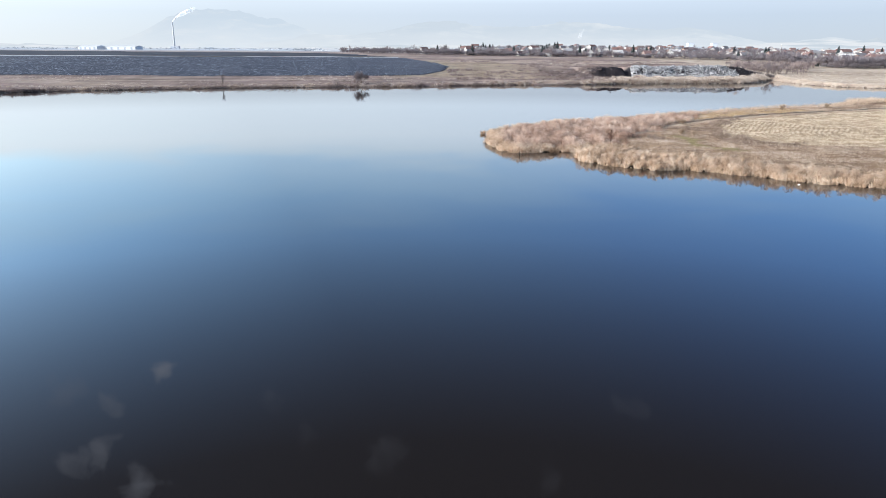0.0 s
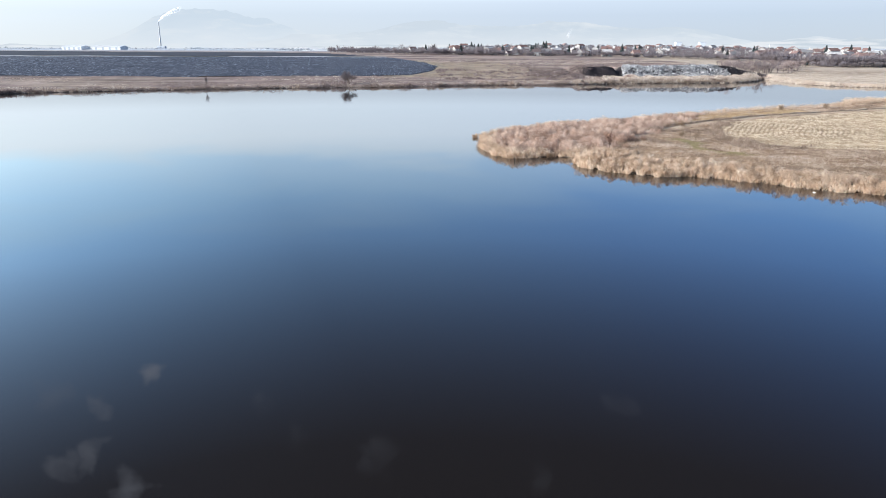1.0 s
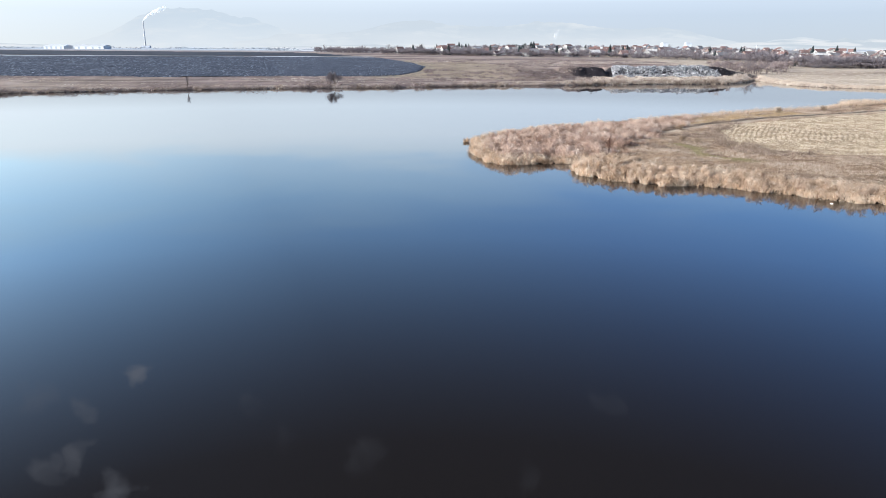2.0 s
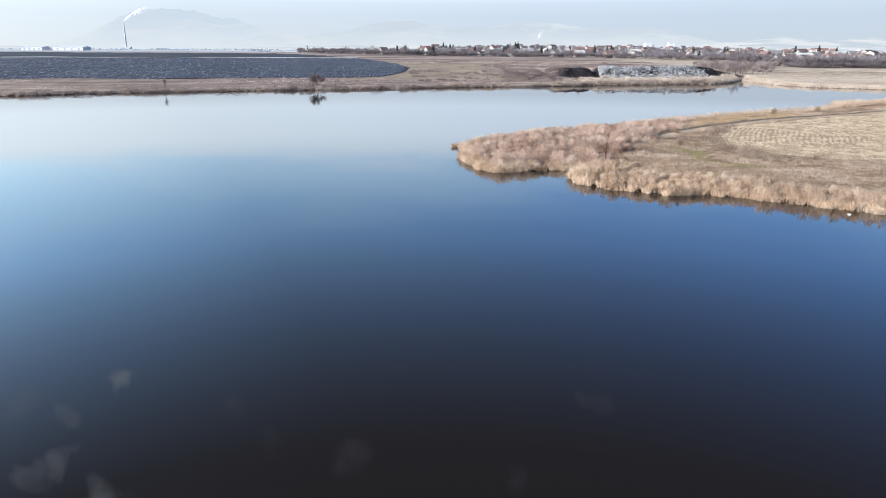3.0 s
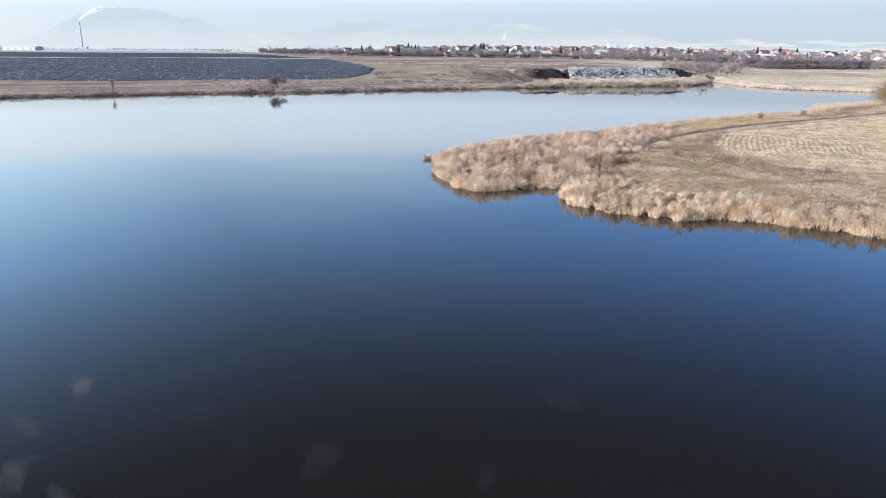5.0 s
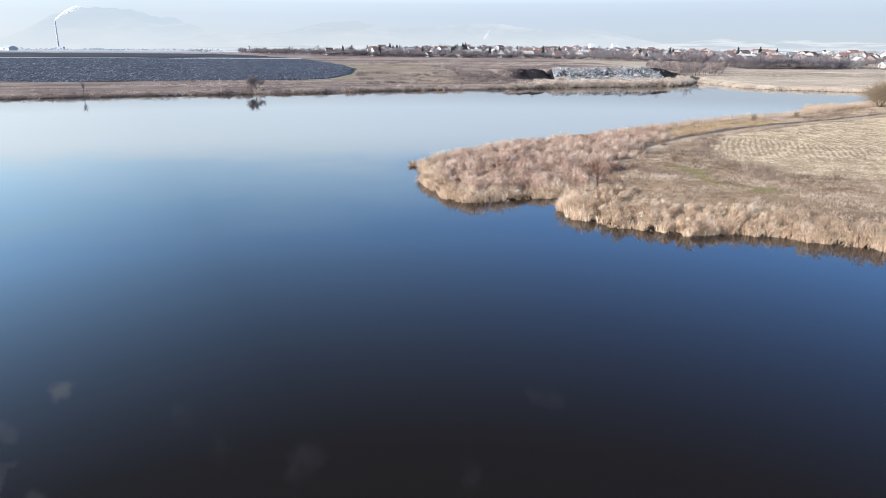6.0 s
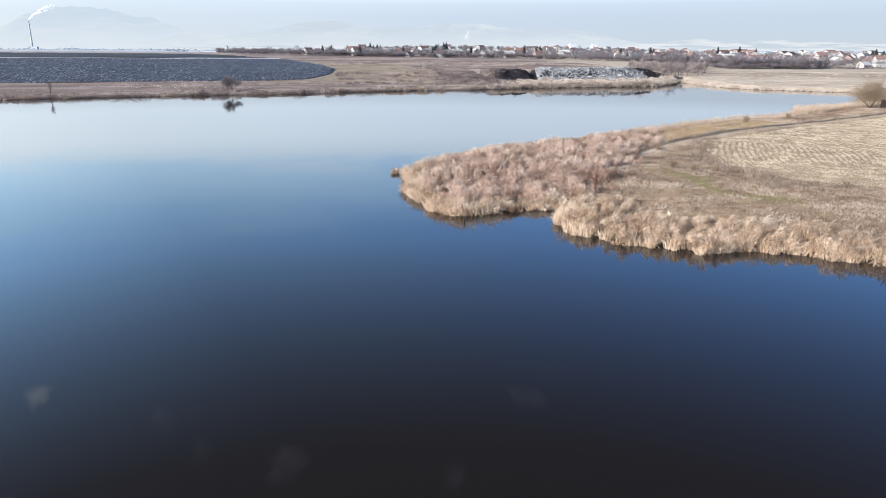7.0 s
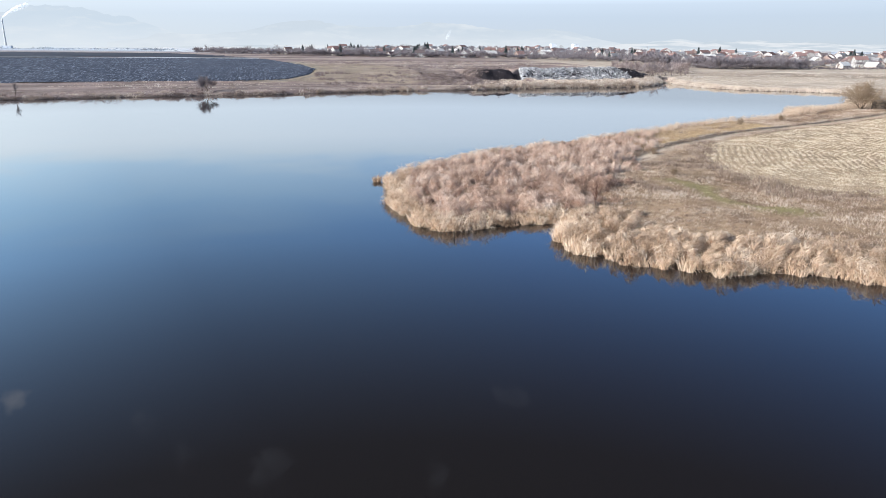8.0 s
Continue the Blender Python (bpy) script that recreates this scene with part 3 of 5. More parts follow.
def along(line, step, inward):
    out = []
    for (ax, ay), (bx, by) in zip(line[:-1], line[1:]):
        n = max(1, int(math.hypot(bx - ax, by - ay) / step))
        nx, ny = (by - ay), -(bx - ax)
        k = math.hypot(nx, ny)
        for i in range(n):
            f = (i + rng.uniform()) / n
            g = rng.uniform(*inward)
            out.append((ax + (bx - ax) * f + nx / k * g, ay + (by - ay) * f + ny / k * g))
    p = np.array(out)
    return p[:, 0], p[:, 1]


# tall reeds along the near shore: rounded heads with dark gaps
cx, cy = scatter(18, 72, 58, 114, 0.98)
d, df, dt, db, seen = zones(cx, cy)
depth = 8.0 + 2.0 * wave_noise(cx, cy, 4, 42)
m = seen & (d > -0.35) & (df < depth) & (df <= dt + 0.5) & (cy < 105.5 + 0.8 * wave_noise(cx, cy, 3, 61))
cx, cy, df, d = cx[m], cy[m], df[m], d[m]
clump = wave_noise(cx, cy, 2.4, 43)
tall = np.clip(1.22 + 0.3 * clump + own(len(cx), 0.30), 0.45, 1.9) * (1 - 0.5 * smooth(3, 9, df))
lead = -1.2 + 1.6 * wave_noise(cx, cy, 5, 69) + own(len(cx), 0.6)
reeds_near = [mounds(cx, cy, 145, rng.uniform(0.28, 0.52, len(cx)), tall, 0.049, 0.52 + 0.2 * clump + own(len(cx), 0.15), 0.16, lead, 0.6, joints=3, long=(0.35, 0.85), curl=0.75),
              tufts(cx, cy, 18, 0.35, tall * 0.75, 0.07, 0.10, 0.2, 0.3 + own(len(cx), 0.15))]
stuff("reed_bed", reeds_near, REED, "tall pale dry reeds in rounded drooping clumps at the water's edge", "reeds")

# reeds over the whole tip of the spit, beaten down inside
cx, cy = scatter(9, 70, 100, 164, 1.1)
d, df, dt, db, seen = zones(cx, cy)
lim = cane_edge(cx, cy)
m = (d > -0.35) & (lim > rng.uniform(-5.5, 0.5, len(cx))) & ~((df < dt - 0.5) & (df < 6) & (cx > 22) & (cy < 104.5))
cx, cy, d, lim = cx[m], cy[m], d[m], lim[m]
clump, swirl = wave_noise(cx, cy, 2.6, 44), wave_noise(cx, cy, 6, 45)
edge = 1 - smooth(0.8, 2.6, d)
tall = np.clip(1.05 + 0.35 * clump + own(len(cx), 0.3), 0.35, 1.9) * (1 - edge) + (1.25 + 0.35 * clump + own(len(cx), 0.15)) * edge
rim = edge > 0.5
way = 0.6 + 2.6 * swirl + own(len(cx), 0.6)
shade = own(len(cx), 0.17)
stuff("reed_bed", [mounds(cx[rim], cy[rim], 145, rng.uniform(0.32, 0.58, rim.sum()), tall[rim], 0.05, 0.53 + 0.2 * clump[rim] + 1.0 * shade[rim], 0.16, way[rim], 0.3, joints=3, long=(0.35, 0.85), curl=0.75),
                   tufts(cx[rim], cy[rim], 20, 0.45, tall[rim] * 0.75, 0.07, 0.10, 0.2, 0.32 + shade[rim])], REED,
      "tan dry reeds standing round the tip of the spit", "reeds")
inner = ~rim
stuff("reed_bed", [mounds(cx[inner], cy[inner], 170, rng.uniform(0.42, 0.75, inner.sum()), tall[inner], 0.057, 0.56 + 0.22 * clump[inner] + 1.0 * shade[inner], 0.17, way[inner], 0.7, joints=2, long=(0.45, 1.0)),
                   tufts(cx[inner], cy[inner], 7, 0.5, tall[inner] * 1.1, 0.06, 0.2, 0.2, 0.5 + shade[inner])], REED_PINK,
      "frosted pinkish-tan reeds, beaten down and matted", "reeds")

# the outermost row: stems that stand in the shallows, their heads nodding over the water
for line, text in ((FRONT[4:], "row of golden reeds standing in the shallows along the spit"), (TIP, "row of golden reeds standing in the shallows round the tip")):
    cx, cy = along(line, 0.08, (-1.0, 2.4))
    d = shore_gap(cx, cy)
    m = (d > -0.5) & (d < 0.5)
    cx, cy = cx[m], cy[m]
    n1 = wave_noise(cx, cy, 1.6, 80)
    stuff("reed_bed", [tufts(cx, cy, 26, 0.26, np.clip(1.0 + 0.35 * n1 + own(len(cx), 0.12), 0.4, 1.6), 0.05, 0.10, 0.42, 0.50 + 0.22 * n1 + own(len(cx), 0.12), 0.15, joints=3)], REED, text, "reeds")

# a lone tuft off the tip
cx, cy = np.array([13.9, 14.1, 14.0]), np.array([128.2, 128.5, 127.9])
stuff("reed_tuft", [tufts(cx, cy, 50, 0.3, np.array([1.0, 1.2, 0.9]), 0.06, 0.16, 0.5, np.full(3, 0.15), joints=3)], REED, "lone brown reed tuft standing in the water", "reeds")

# reeds along the shore behind
cx, cy = scatter(44, 190, 145, 240, 1.05)
d, df, dt, db, seen = zones(cx, cy)
m = seen & (d > -0.4) & (db < 4.5 + 1.8 * wave_noise(cx, cy, 6, 46) + 2.5 * (cx > 127)) & (cane_edge(cx, cy) < 1)
cx, cy = cx[m], cy[m]
clump = wave_noise(cx, cy, 2.4, 47) + 1.2 * smooth(123, 131, cx)
stuff("reed_bed", [mounds(cx, cy, 50, rng.uniform(0.5, 0.75, len(cx)), 1.2 + 0.4 * clump + own(len(cx), 0.2), 0.07, 0.5 + 0.12 * clump + own(len(cx), 0.12), 0.2),
                   tufts(cx, cy, 8, 0.5, 1.35 + 0.4 * clump, 0.05, 0.15, 0.2, 0.5 + own(len(cx), 0.12))], REED,
      "pale dry reeds fringing the back of the spit", "reeds")

# dry grass of the spit
cx, cy = scatter(24, 185, 76, 226, 0.63)
d, df, dt, db, seen = zones(cx, cy)
open_turf = seen & (d > 3.0) & ~inside(cx, cy, STUBBLE) & (cane_edge(cx, cy) < 2) & (to_line(cx, cy, TRACK) > 1.1 + rng.uniform(0, 1.5, len(cx))) & (to_line(cx, cy, GREENWAY) > 0.8)
cx, cy = cx[open_turf], cy[open_turf]
n1, n2 = wave_noise(cx, cy, 3.2, 48), wave_noise(cx, cy, 11, 49)
near_back = 1 - smooth(4, 14, to_line(cx, cy, BACK))
tall = np.clip(0.30 + 0.18 * n1 + 0.10 * n2 + 0.25 * near_back + own(len(cx), 0.06), 0.12, 0.9)
shade = 0.50 + 0.40 * n1 + 0.18 * n2 + own(len(cx), 0.24)
stuff("dry_grass", [tufts(cx[g], cy[g], n, 0.45, tall[g], 0.052 * b, 0.4, 0.5, shade[g], 0.26, way=1.5 * n2[g], way_mix=0.4, joints=j)
                    for g, n, j, b in ((cy < 138, 22, 2, 1.0), (cy >= 138, 18, 1, 1.6))], GRASS,
      "matted dry grass with a little frost", "grass")

# dead weeds: along the stubble's edge and beside the track
EDGE = STUBBLE[9:] + STUBBLE[:1]
cx, cy = scatter(38, 172, 86, 205, 0.6)
d, df, dt, db, seen = zones(cx, cy)
w1, w2 = wave_noise(cx, cy, 2.6, 50), wave_noise(cx, cy, 8, 51)
by_edge = (to_line(cx, cy, EDGE) < 1.8 + 2.2 * w2) & (w1 + 0.5 * w2 > -0.3)
by_track = (to_line(cx, cy, TRACK) < 7) & (to_line(cx, cy, TRACK) > 1.5) & (to_line(cx, cy, BACK) < 11) & (w1 + w2 > 0.15) & (cx > 68)
knot = (to_line(cx, cy, [(48.1, 131.7), (52.7, 129.8), (54.8, 124.6)]) < 2.5 + 2 * w2) & (w1 > -0.2)
knot |= (to_line(cx, cy, [(42.7, 116.6), (41.6, 110.2)]) < 2.0 + 1.5 * w2) & (w1 > 0.1)
rut = (to_line(cx, cy, TRACK) < 0.42) & (w1 > -0.1) & (cx > 46)
m = seen & (by_edge | by_track | knot | rut) & (to_line(cx, cy, GREENWAY) > 1.0) & (d > 2) & (rng.uniform(0, 1, len(cx)) < 0.8)
cx, cy, w1 = cx[m], cy[m], w1[m]
stuff("dead_weeds", [tufts(cx, cy, 22, 0.55, np.clip(0.6 + 0.35 * w1 + own(len(cx), 0.25), 0.2, 1.3), 0.036, 0.35, 0.2, 0.28 + 0.25 * w1 + own(len(cx), 0.2), 0.25)], WEED,
      "grey-brown dead weed stalks along a field edge", "weeds")

# ochre grass between the track and the shore behind
cx, cy = scatter(44, 98, 134, 182, 0.6)
d, df, dt, db, seen = zones(cx, cy)
tk = to_line(cx, cy, TRACK)
m = (db > 3.5) & (d > 3) & (tk > 1.4) & (cane_edge(cx, cy) < 1) & ~inside(cx, cy, STUBBLE) & (cy > 144.5 + 0.52 * (cx - 57)) & (wave_noise(cx, cy, 4, 67) > -0.5)
cx, cy = cx[m], cy[m]
stuff("dry_grass", [tufts(cx, cy, 24, 0.45, 0.55 + 0.2 * wave_noise(cx, cy, 2, 68), 0.045, 0.35, 0.5, 0.5 + own(len(cx), 0.18))], OCHRE,
      "ochre dry grass beside a field track", "grass")

# green strip of grass
cx, cy = scatter(42, 54, 98, 121, 0.4)
m = to_line(cx, cy, GREENWAY) < 0.6 + 1.0 * wave_noise(cx, cy, 2, 52)
cx, cy = cx[m], cy[m]
stuff("green_grass", [tufts(cx, cy, 14, 0.3, 0.14, 0.04, 0.4, 0.3, 0.45 + 0.25 * wave_noise(cx, cy, 1.5, 53))], GREEN,
      "short green grass on a field way", "grass")

# stubble: cut straw in rows that follow the field's edge
cx, cy = scatter(50, 195, 82, 205, 0.25)
d, df, dt, db, seen = zones(cx, cy)
off = to_line(cx, cy, STUBBLE + STUBBLE[:1])
curve = off + 0.5 * wave_noise(cx, cy, 6, 54)
row = np.abs((curve / 0.85) % 1 - 0.5)
m = seen & inside(cx, cy, STUBBLE) & (off > 0.5) & (row < 0.26 + 0.12 * wave_noise(cx, cy, 1.3, 55))
cx, cy = cx[m], cy[m]
n1 = wave_noise(cx, cy, 1.1, 56)
stuff("stubble", [tufts(cx, cy, 8, 0.16, 0.28 + 0.12 * n1, 0.075, 0.6, 0.4, 0.66 + 0.25 * n1 + own(len(cx), 0.25), 0.15, joints=1)], STRAW,
      "rows of pale cut maize stubble and straw", "stubble")

# reeds and brush along the far shore
cx, cy = along(FAR, 0.14, (-0.5, 8.0))
d = shore_gap(cx, cy)
n1, n2 = wave_noise(cx, cy, 3.5, 57), wave_noise(cx, cy, 16, 58)
m = (d > -0.3) & (n1 + 0.6 * n2 - 0.12 * d > 0.0 - 0.35 * (cx > 10) - 0.9 * (cx > 85))
cx, cy, n1, n2 = cx[m], cy[m], n1[m], n2[m]
west = cx < 30
for part_of, mat, scale, text in ((west, REED_FAR, 0.5, "low grey-brown reeds in a broken belt along the far shore"), (~west, REED_FAR, 0.9, "straw-coloured reeds along the far shore below the bank")):
    k = int(part_of.sum())
    stuff("reed_bed", [tufts(cx[part_of], cy[part_of], 16, 0.6, scale * (1.3 + 0.55 * n1[part_of] + 0.8 * smooth(65, 95, cx[part_of])), 0.14, 0.18, 0.35,
                             0.52 + 0.22 * n1[part_of] + 0.12 * smooth(70, 150, cx[part_of]) + own(k, 0.12), 0.12)], mat, text, "reeds")
cx, cy = scatter(82, 194, 316, 370, 1.2)
d = shore_gap(cx, cy)
m = (d > -0.3) & (cy < 367 + 0.06 * (cx - 120) + 2 * wave_noise(cx, cy, 5, 81)) & (cx > 92 - 0.25 * (345 - cy)) & (cx < 196)
cx, cy = cx[m], cy[m]
n1 = wave_noise(cx, cy, 3.0, 57)
stuff("reed_bed", [tufts(cx, cy, 13, 0.6, 0.85 + 0.35 * n1, 0.15, 0.2, 0.35, 0.55 + 0.25 * n1 + own(len(cx), 0.18), 0.12, joints=1)], REED_EAST,
      "belt of straw-coloured reeds below the rubble", "reeds")
cx, cy = along(FAR, 0.9, (-0.2, 2.0))
n1, n2 = wave_noise(cx, cy, 5.0, 78), wave_noise(cx, cy, 14, 79)
m = (shore_gap(cx, cy) > -0.4) & (n1 + 0.4 * n2 > -0.25) & (cx < 110)
cx, cy, n1, n2 = cx[m], cy[m], n1[m], n2[m]
stuff("brushwood", [mounds(cx, cy, 90, rng.uniform(0.8, 1.9, len(cx)), np.clip(1.05 + 0.65 * n1 + own(len(cx), 0.25), 0.4, 2.1), 0.16, 0.66 + 0.25 * n2 + own(len(cx), 0.25), 0.15)], BRUSH,
      "rounded grey-brown tussocks along the far water's edge", "shrubs")
cx, cy = along(FAR, 1.5, (-0.3, 1.6))
m = (shore_gap(cx, cy) > -0.5) & (rng.uniform(0, 1, len(cx)) < 0.35 + 0.4 * smooth(-20, 60, cx))
cx, cy = cx[m], cy[m]
stuff("reed_bed", [mounds(cx, cy, 70, rng.uniform(0.6, 1.3, len(cx)), rng.uniform(1.1, 2.1, len(cx)), 0.15, 0.62 + own(len(cx), 0.2), 0.15)], REED_FAR,
      "pale drooping reed clumps scattered along the far water's edge", "reeds")
cx, cy = along(FAR, 1.1, (0.5, 9.0))
n2 = wave_noise(cx, cy, 9, 59)
m = (n2 > 0.4) & (cx < 100)
cx, cy, n2 = cx[m], cy[m], n2[m]
stuff("brushwood", [tufts(cx, cy, 26, 0.8, 1.1 + 0.7 * n2, 0.12, 0.4, 0.2, 0.5 + own(len(cx), 0.15))], BRUSH, "low dark brush along the far bank", "shrubs")
cx, cy = along(EAST, 0.13, (-0.4, 7.5))
d = shore_gap(cx, cy)
cx, cy = cx[d > -0.3], cy[d > -0.3]
n1 = wave_noise(cx, cy, 3.5, 60)
stuff("reed_bed", [tufts(cx, cy, 13, 0.6, 1.25 + 0.45 * n1, 0.15, 0.18, 0.25, 0.60 + 0.2 * n1, joints=1)], REED_EAST,
      "pale dry reeds along the eastern bank", "reeds")

# rough turf of the far bank, the meadow and the eastern flats
cx, cy = scatter(-200, 196, 262, 392, 2.1)
d = shore_gap(cx, cy)
n1, n2 = wave_noise(cx * 0.12, cy, 3.2, 62), wave_noise(cx, cy, 26, 63)
m = (d > 4) & (n1 > -0.35 + 0.4 * (cx < 12)) & ~inside(cx, cy, PLOUGHED) & ~((cx > 100) & (cx < 204) & (cy > 366) & (cy < 389))
cx, cy, n1, n2 = cx[m], cy[m], n1[m], n2[m]
def olive_part(x, y):
    """Where the meadow's grass has stayed olive, with a ragged limit."""
    return (x > 8 + 6 * wave_noise(x, y, 9, 82)) & (x < 66 + 14 * wave_noise(x, y, 12, 83)) & (y > 334) & (y < 520)


tone = 0.40 - 0.1 * (1 - smooth(0, 45, cx)) + 0.6 * n1 + 0.2 * n2 + own(len(cx), 0.15)
for g, mat, text in ((~olive_part(cx, cy), FARGRASS, "rough brown grass on the far bank"), (olive_part(cx, cy), OLIVE, "olive grass beside the ploughed field")):
    stuff("dry_grass", [tufts(cx[g], cy[g], 16, 1.0, 0.45 + 0.25 * n1[g], 0.12, 0.4, 0.4, tone[g], 0.12, joints=1)], mat, text, "grass")
cx, cy = scatter(20, 300, 392, 610, 4.2)
n1 = wave_noise(cx * 0.15, cy, 9, 64)
m = (n1 > -0.45) & ~inside(cx, cy, PLOUGHED)
cx, cy, n1 = cx[m], cy[m], n1[m]
tone = 0.40 + 0.5 * n1 + own(len(cx), 0.15)
for g, mat, text in ((~olive_part(cx, cy), FARGRASS, "brown meadow grass behind the bank"), (olive_part(cx, cy), OLIVE, "olive meadow grass behind the bank")):
    stuff("dry_grass", [tufts(cx[g], cy[g], 14, 2.0, 0.55 + 0.3 * n1[g], 0.2, 0.4, 0.4, tone[g], 0.12, joints=1)], mat, text, "grass")
cx, cy = scatter(186, 440, 262, 500, 3.3)
d = shore_gap(cx, cy)
n1 = wave_noise(cx, cy * 2, 14, 65)
m = (d > 5) & (n1 > -0.4)
cx, cy, n1 = cx[m], cy[m], n1[m]
stuff("dry_grass", [tufts(cx, cy, 12, 1.3, 0.5 + 0.2 * n1, 0.14, 0.4, 0.4, 0.62 + 0.16 * n1 + own(len(cx), 0.12), 0.12, joints=1)], REED_EAST,
      "pale dry grass on the eastern flats", "grass")

cx, cy = rng.uniform(26, 170, 640), rng.uniform(345, 640, 640)
n1 = wave_noise(cx, cy * 0.5, 22, 66)
m = (n1 > -0.1) & (to_line(cx, cy, PLOUGHED[3:13]) > 14) & ~inside(cx, cy, PLOUGHED)
cx, cy, n1 = cx[m], cy[m], n1[m]
stuff("brushwood", [tufts(cx, cy, 30, 1.6, 0.8 + 0.8 * np.clip(n1, 0, 1), 0.16, 0.4, 0.1, 0.45 + own(len(cx), 0.15))], BRUSH, "grey-brown thickets scattered over the meadow", "shrubs")

cx = rng.uniform(-175, -124, 90)
cy = np.interp(cx, [-200, -136, -125], [234, 245, 256]) + rng.uniform(0.5, 4.5, 90)
stuff("brushwood", [tufts(cx, cy, 40, 1.0, rng.uniform(1.2, 2.0, 90), 0.12, 0.35, 0.1, np.full(90, 0.35))], BRUSH, "dark bushes at the far water's edge", "shrubs")

# ---------------------------------------------------------------- trees and bushes


def tubes(segs):
    """Three-sided tapering sticks: each (foot, head, foot radius, head radius)."""
    p0, p1 = np.array([s[0] for s in segs], float), np.array([s[1] for s in segs], float)
    r0, r1 = np.array([s[2] for s in segs])[:, None], np.array([s[3] for s in segs])[:, None]
    axis = p1 - p0
    axis /= np.linalg.norm(axis, axis=1)[:, None] + 1e-9
    ref = np.where(np.abs(axis[:, 2:3]) > 0.9, np.array([[1.0, 0, 0]]), np.array([[0, 0, 1.0]]))
    u = np.cross(axis, ref)
    u /= np.linalg.norm(u, axis=1)[:, None] + 1e-9
    w = np.cross(axis, u)
    rows = []
    for p, r in ((p0, r0), (p1, r1)):
        for k in range(3):
            a = 2 * np.pi * k / 3
            rows.append(p + r * (np.cos(a) * u + np.sin(a) * w))
    v = np.stack(rows, 1).reshape(-1, 3)
    pat = np.array([(0, 1, 4), (0, 4, 3), (1, 2, 5), (1, 5, 4), (2, 0, 3), (2, 3, 5)])
    t = (np.arange(len(segs))[:, None, None] * 6 + pat[None]).reshape(-1, 3)
    return v, t


def grow(r, foot, way, length, thick, level, limbs, twigs, fork, upward, wander=0.35, splay=0.75):
    """Branches that fork, thick ones into limbs and thin ones into twigs."""
    steps = 3 if level > 1 else 2
    p, d = np.array(foot, float), np.array(way, float)
    for s in range(steps):
        d = d + r.normal(0, wander * 0.5, 3) + np.array([0, 0, upward])
        d /= np.linalg.norm(d)
        q = p + d * length / steps
        a, b = thick * (1 - 0.5 * s / steps), thick * (1 - 0.5 * (s + 1) / steps)
        (limbs if level > 1 else twigs).append((p, q, a, b if level > 1 else b * 0.6))
        if level > 0 and (s > 0 or level < 3):
            for _ in range(fork):
                side = d + r.normal(0, splay, 3)
                side /= np.linalg.norm(side)
                grow(r, q, side, length * r.uniform(0.5, 0.75), b * 0.6, level - 1, limbs, twigs, fork, upward, wander, splay)
        p = q


def bare_tree_meshes(seed, tall, stems=1, spread=0.25, fork=3, levels=3, thick=0.16, upward=0.12, twig=TWIG, least=0.012, wander=0.35, splay=0.75):
    r = np.random.default_rng(seed)
    limbs, twigs = [], []
    for _ in range(stems):
        way = np.array([r.normal(0, spread), r.normal(0, spread), 1.0])
        grow(r, (r.normal(0, 0.15 * (stems > 1)), r.normal(0, 0.15 * (stems > 1)), -0.2), way / np.linalg.norm(way), tall * 0.55, thick, levels, limbs, twigs, fork, upward, wander, splay)
    lv, lt = tubes(limbs)
    twigs = [(p, q, max(a, least), max(b, least * 0.7)) for p, q, a, b in twigs]
    tv, tt = tubes(twigs)
    top = max(lv[:, 2].max(), tv[:, 2].max())
    lv, tv = lv * (tall / top), tv * (tall / top)
    tint = np.repeat(np.clip(r.normal(0.5, 0.22, len(twigs)), 0, 1), 6)
    return mesh_of("trunk", lv, lt, BARK), mesh_of("crown", tv, tt, twig, tint)


def tree(name, meshes, at, turn, size, label, category, group=""):
    ob = new(name)
    ob.matrix_world = pose(*at, 0, 0, turn) @ Matrix.Scale(size, 4)
    under("trunk", meshes[0], ob)
    under("crown", meshes[1], ob)
    return tagged(ob, label, category, group)


def spot(x, y):
    return (x, y, float(height(np.array([x]), np.array([y]))[0]))


def conifer_meshes(seed, tall):
    r = np.random.default_rng(seed)
    tv, tt = tubes([((0, 0, -0.2), (0, 0, tall * 0.55), 0.16, 0.09), ((0, 0, tall * 0.55), (0, 0, tall * 0.98), 0.09, 0.02)])
    n = 420
    f = r.uniform(0.1, 0.98, n) ** 0.9
    a = r.uniform(0, 2 * np.pi, n)
    reach = (1 - f) ** 0.75 * tall * 0.36 * r.uniform(0.6, 1.1, n) + 0.15
    z = f * tall
    c = np.stack([np.cos(a), np.sin(a)], 1)
    side = np.stack([-c[:, 1], c[:, 0]], 1)
    wide = (0.25 + reach * 0.28)[:, None]
    foot = np.concatenate([c * 0.05, z[:, None]], 1)
    mid = reach[:, None] * 0.6 * c
    droop = r.uniform(0.15, 0.4, n)
    l = np.concatenate([mid + side * wide, (z - reach * droop * 0.5)[:, None]], 1)
    rt = np.concatenate([mid - side * wide, (z - reach * droop * 0.5)[:, None]], 1)
    tip = np.concatenate([reach[:, None] * c, (z - reach * droop)[:, None]], 1)
    v = np.stack([foot, l, rt, tip], 1).reshape(-1, 3)
    t = (np.arange(n)[:, None, None] * 4 + np.array([(0, 1, 2), (1, 3, 2)])[None]).reshape(-1, 3)
    return mesh_of("trunk", tv, tt, BARK), mesh_of("crown", v, t, NEEDLE, np.repeat(np.clip(r.normal(0.5, 0.25, n), 0, 1), 4))


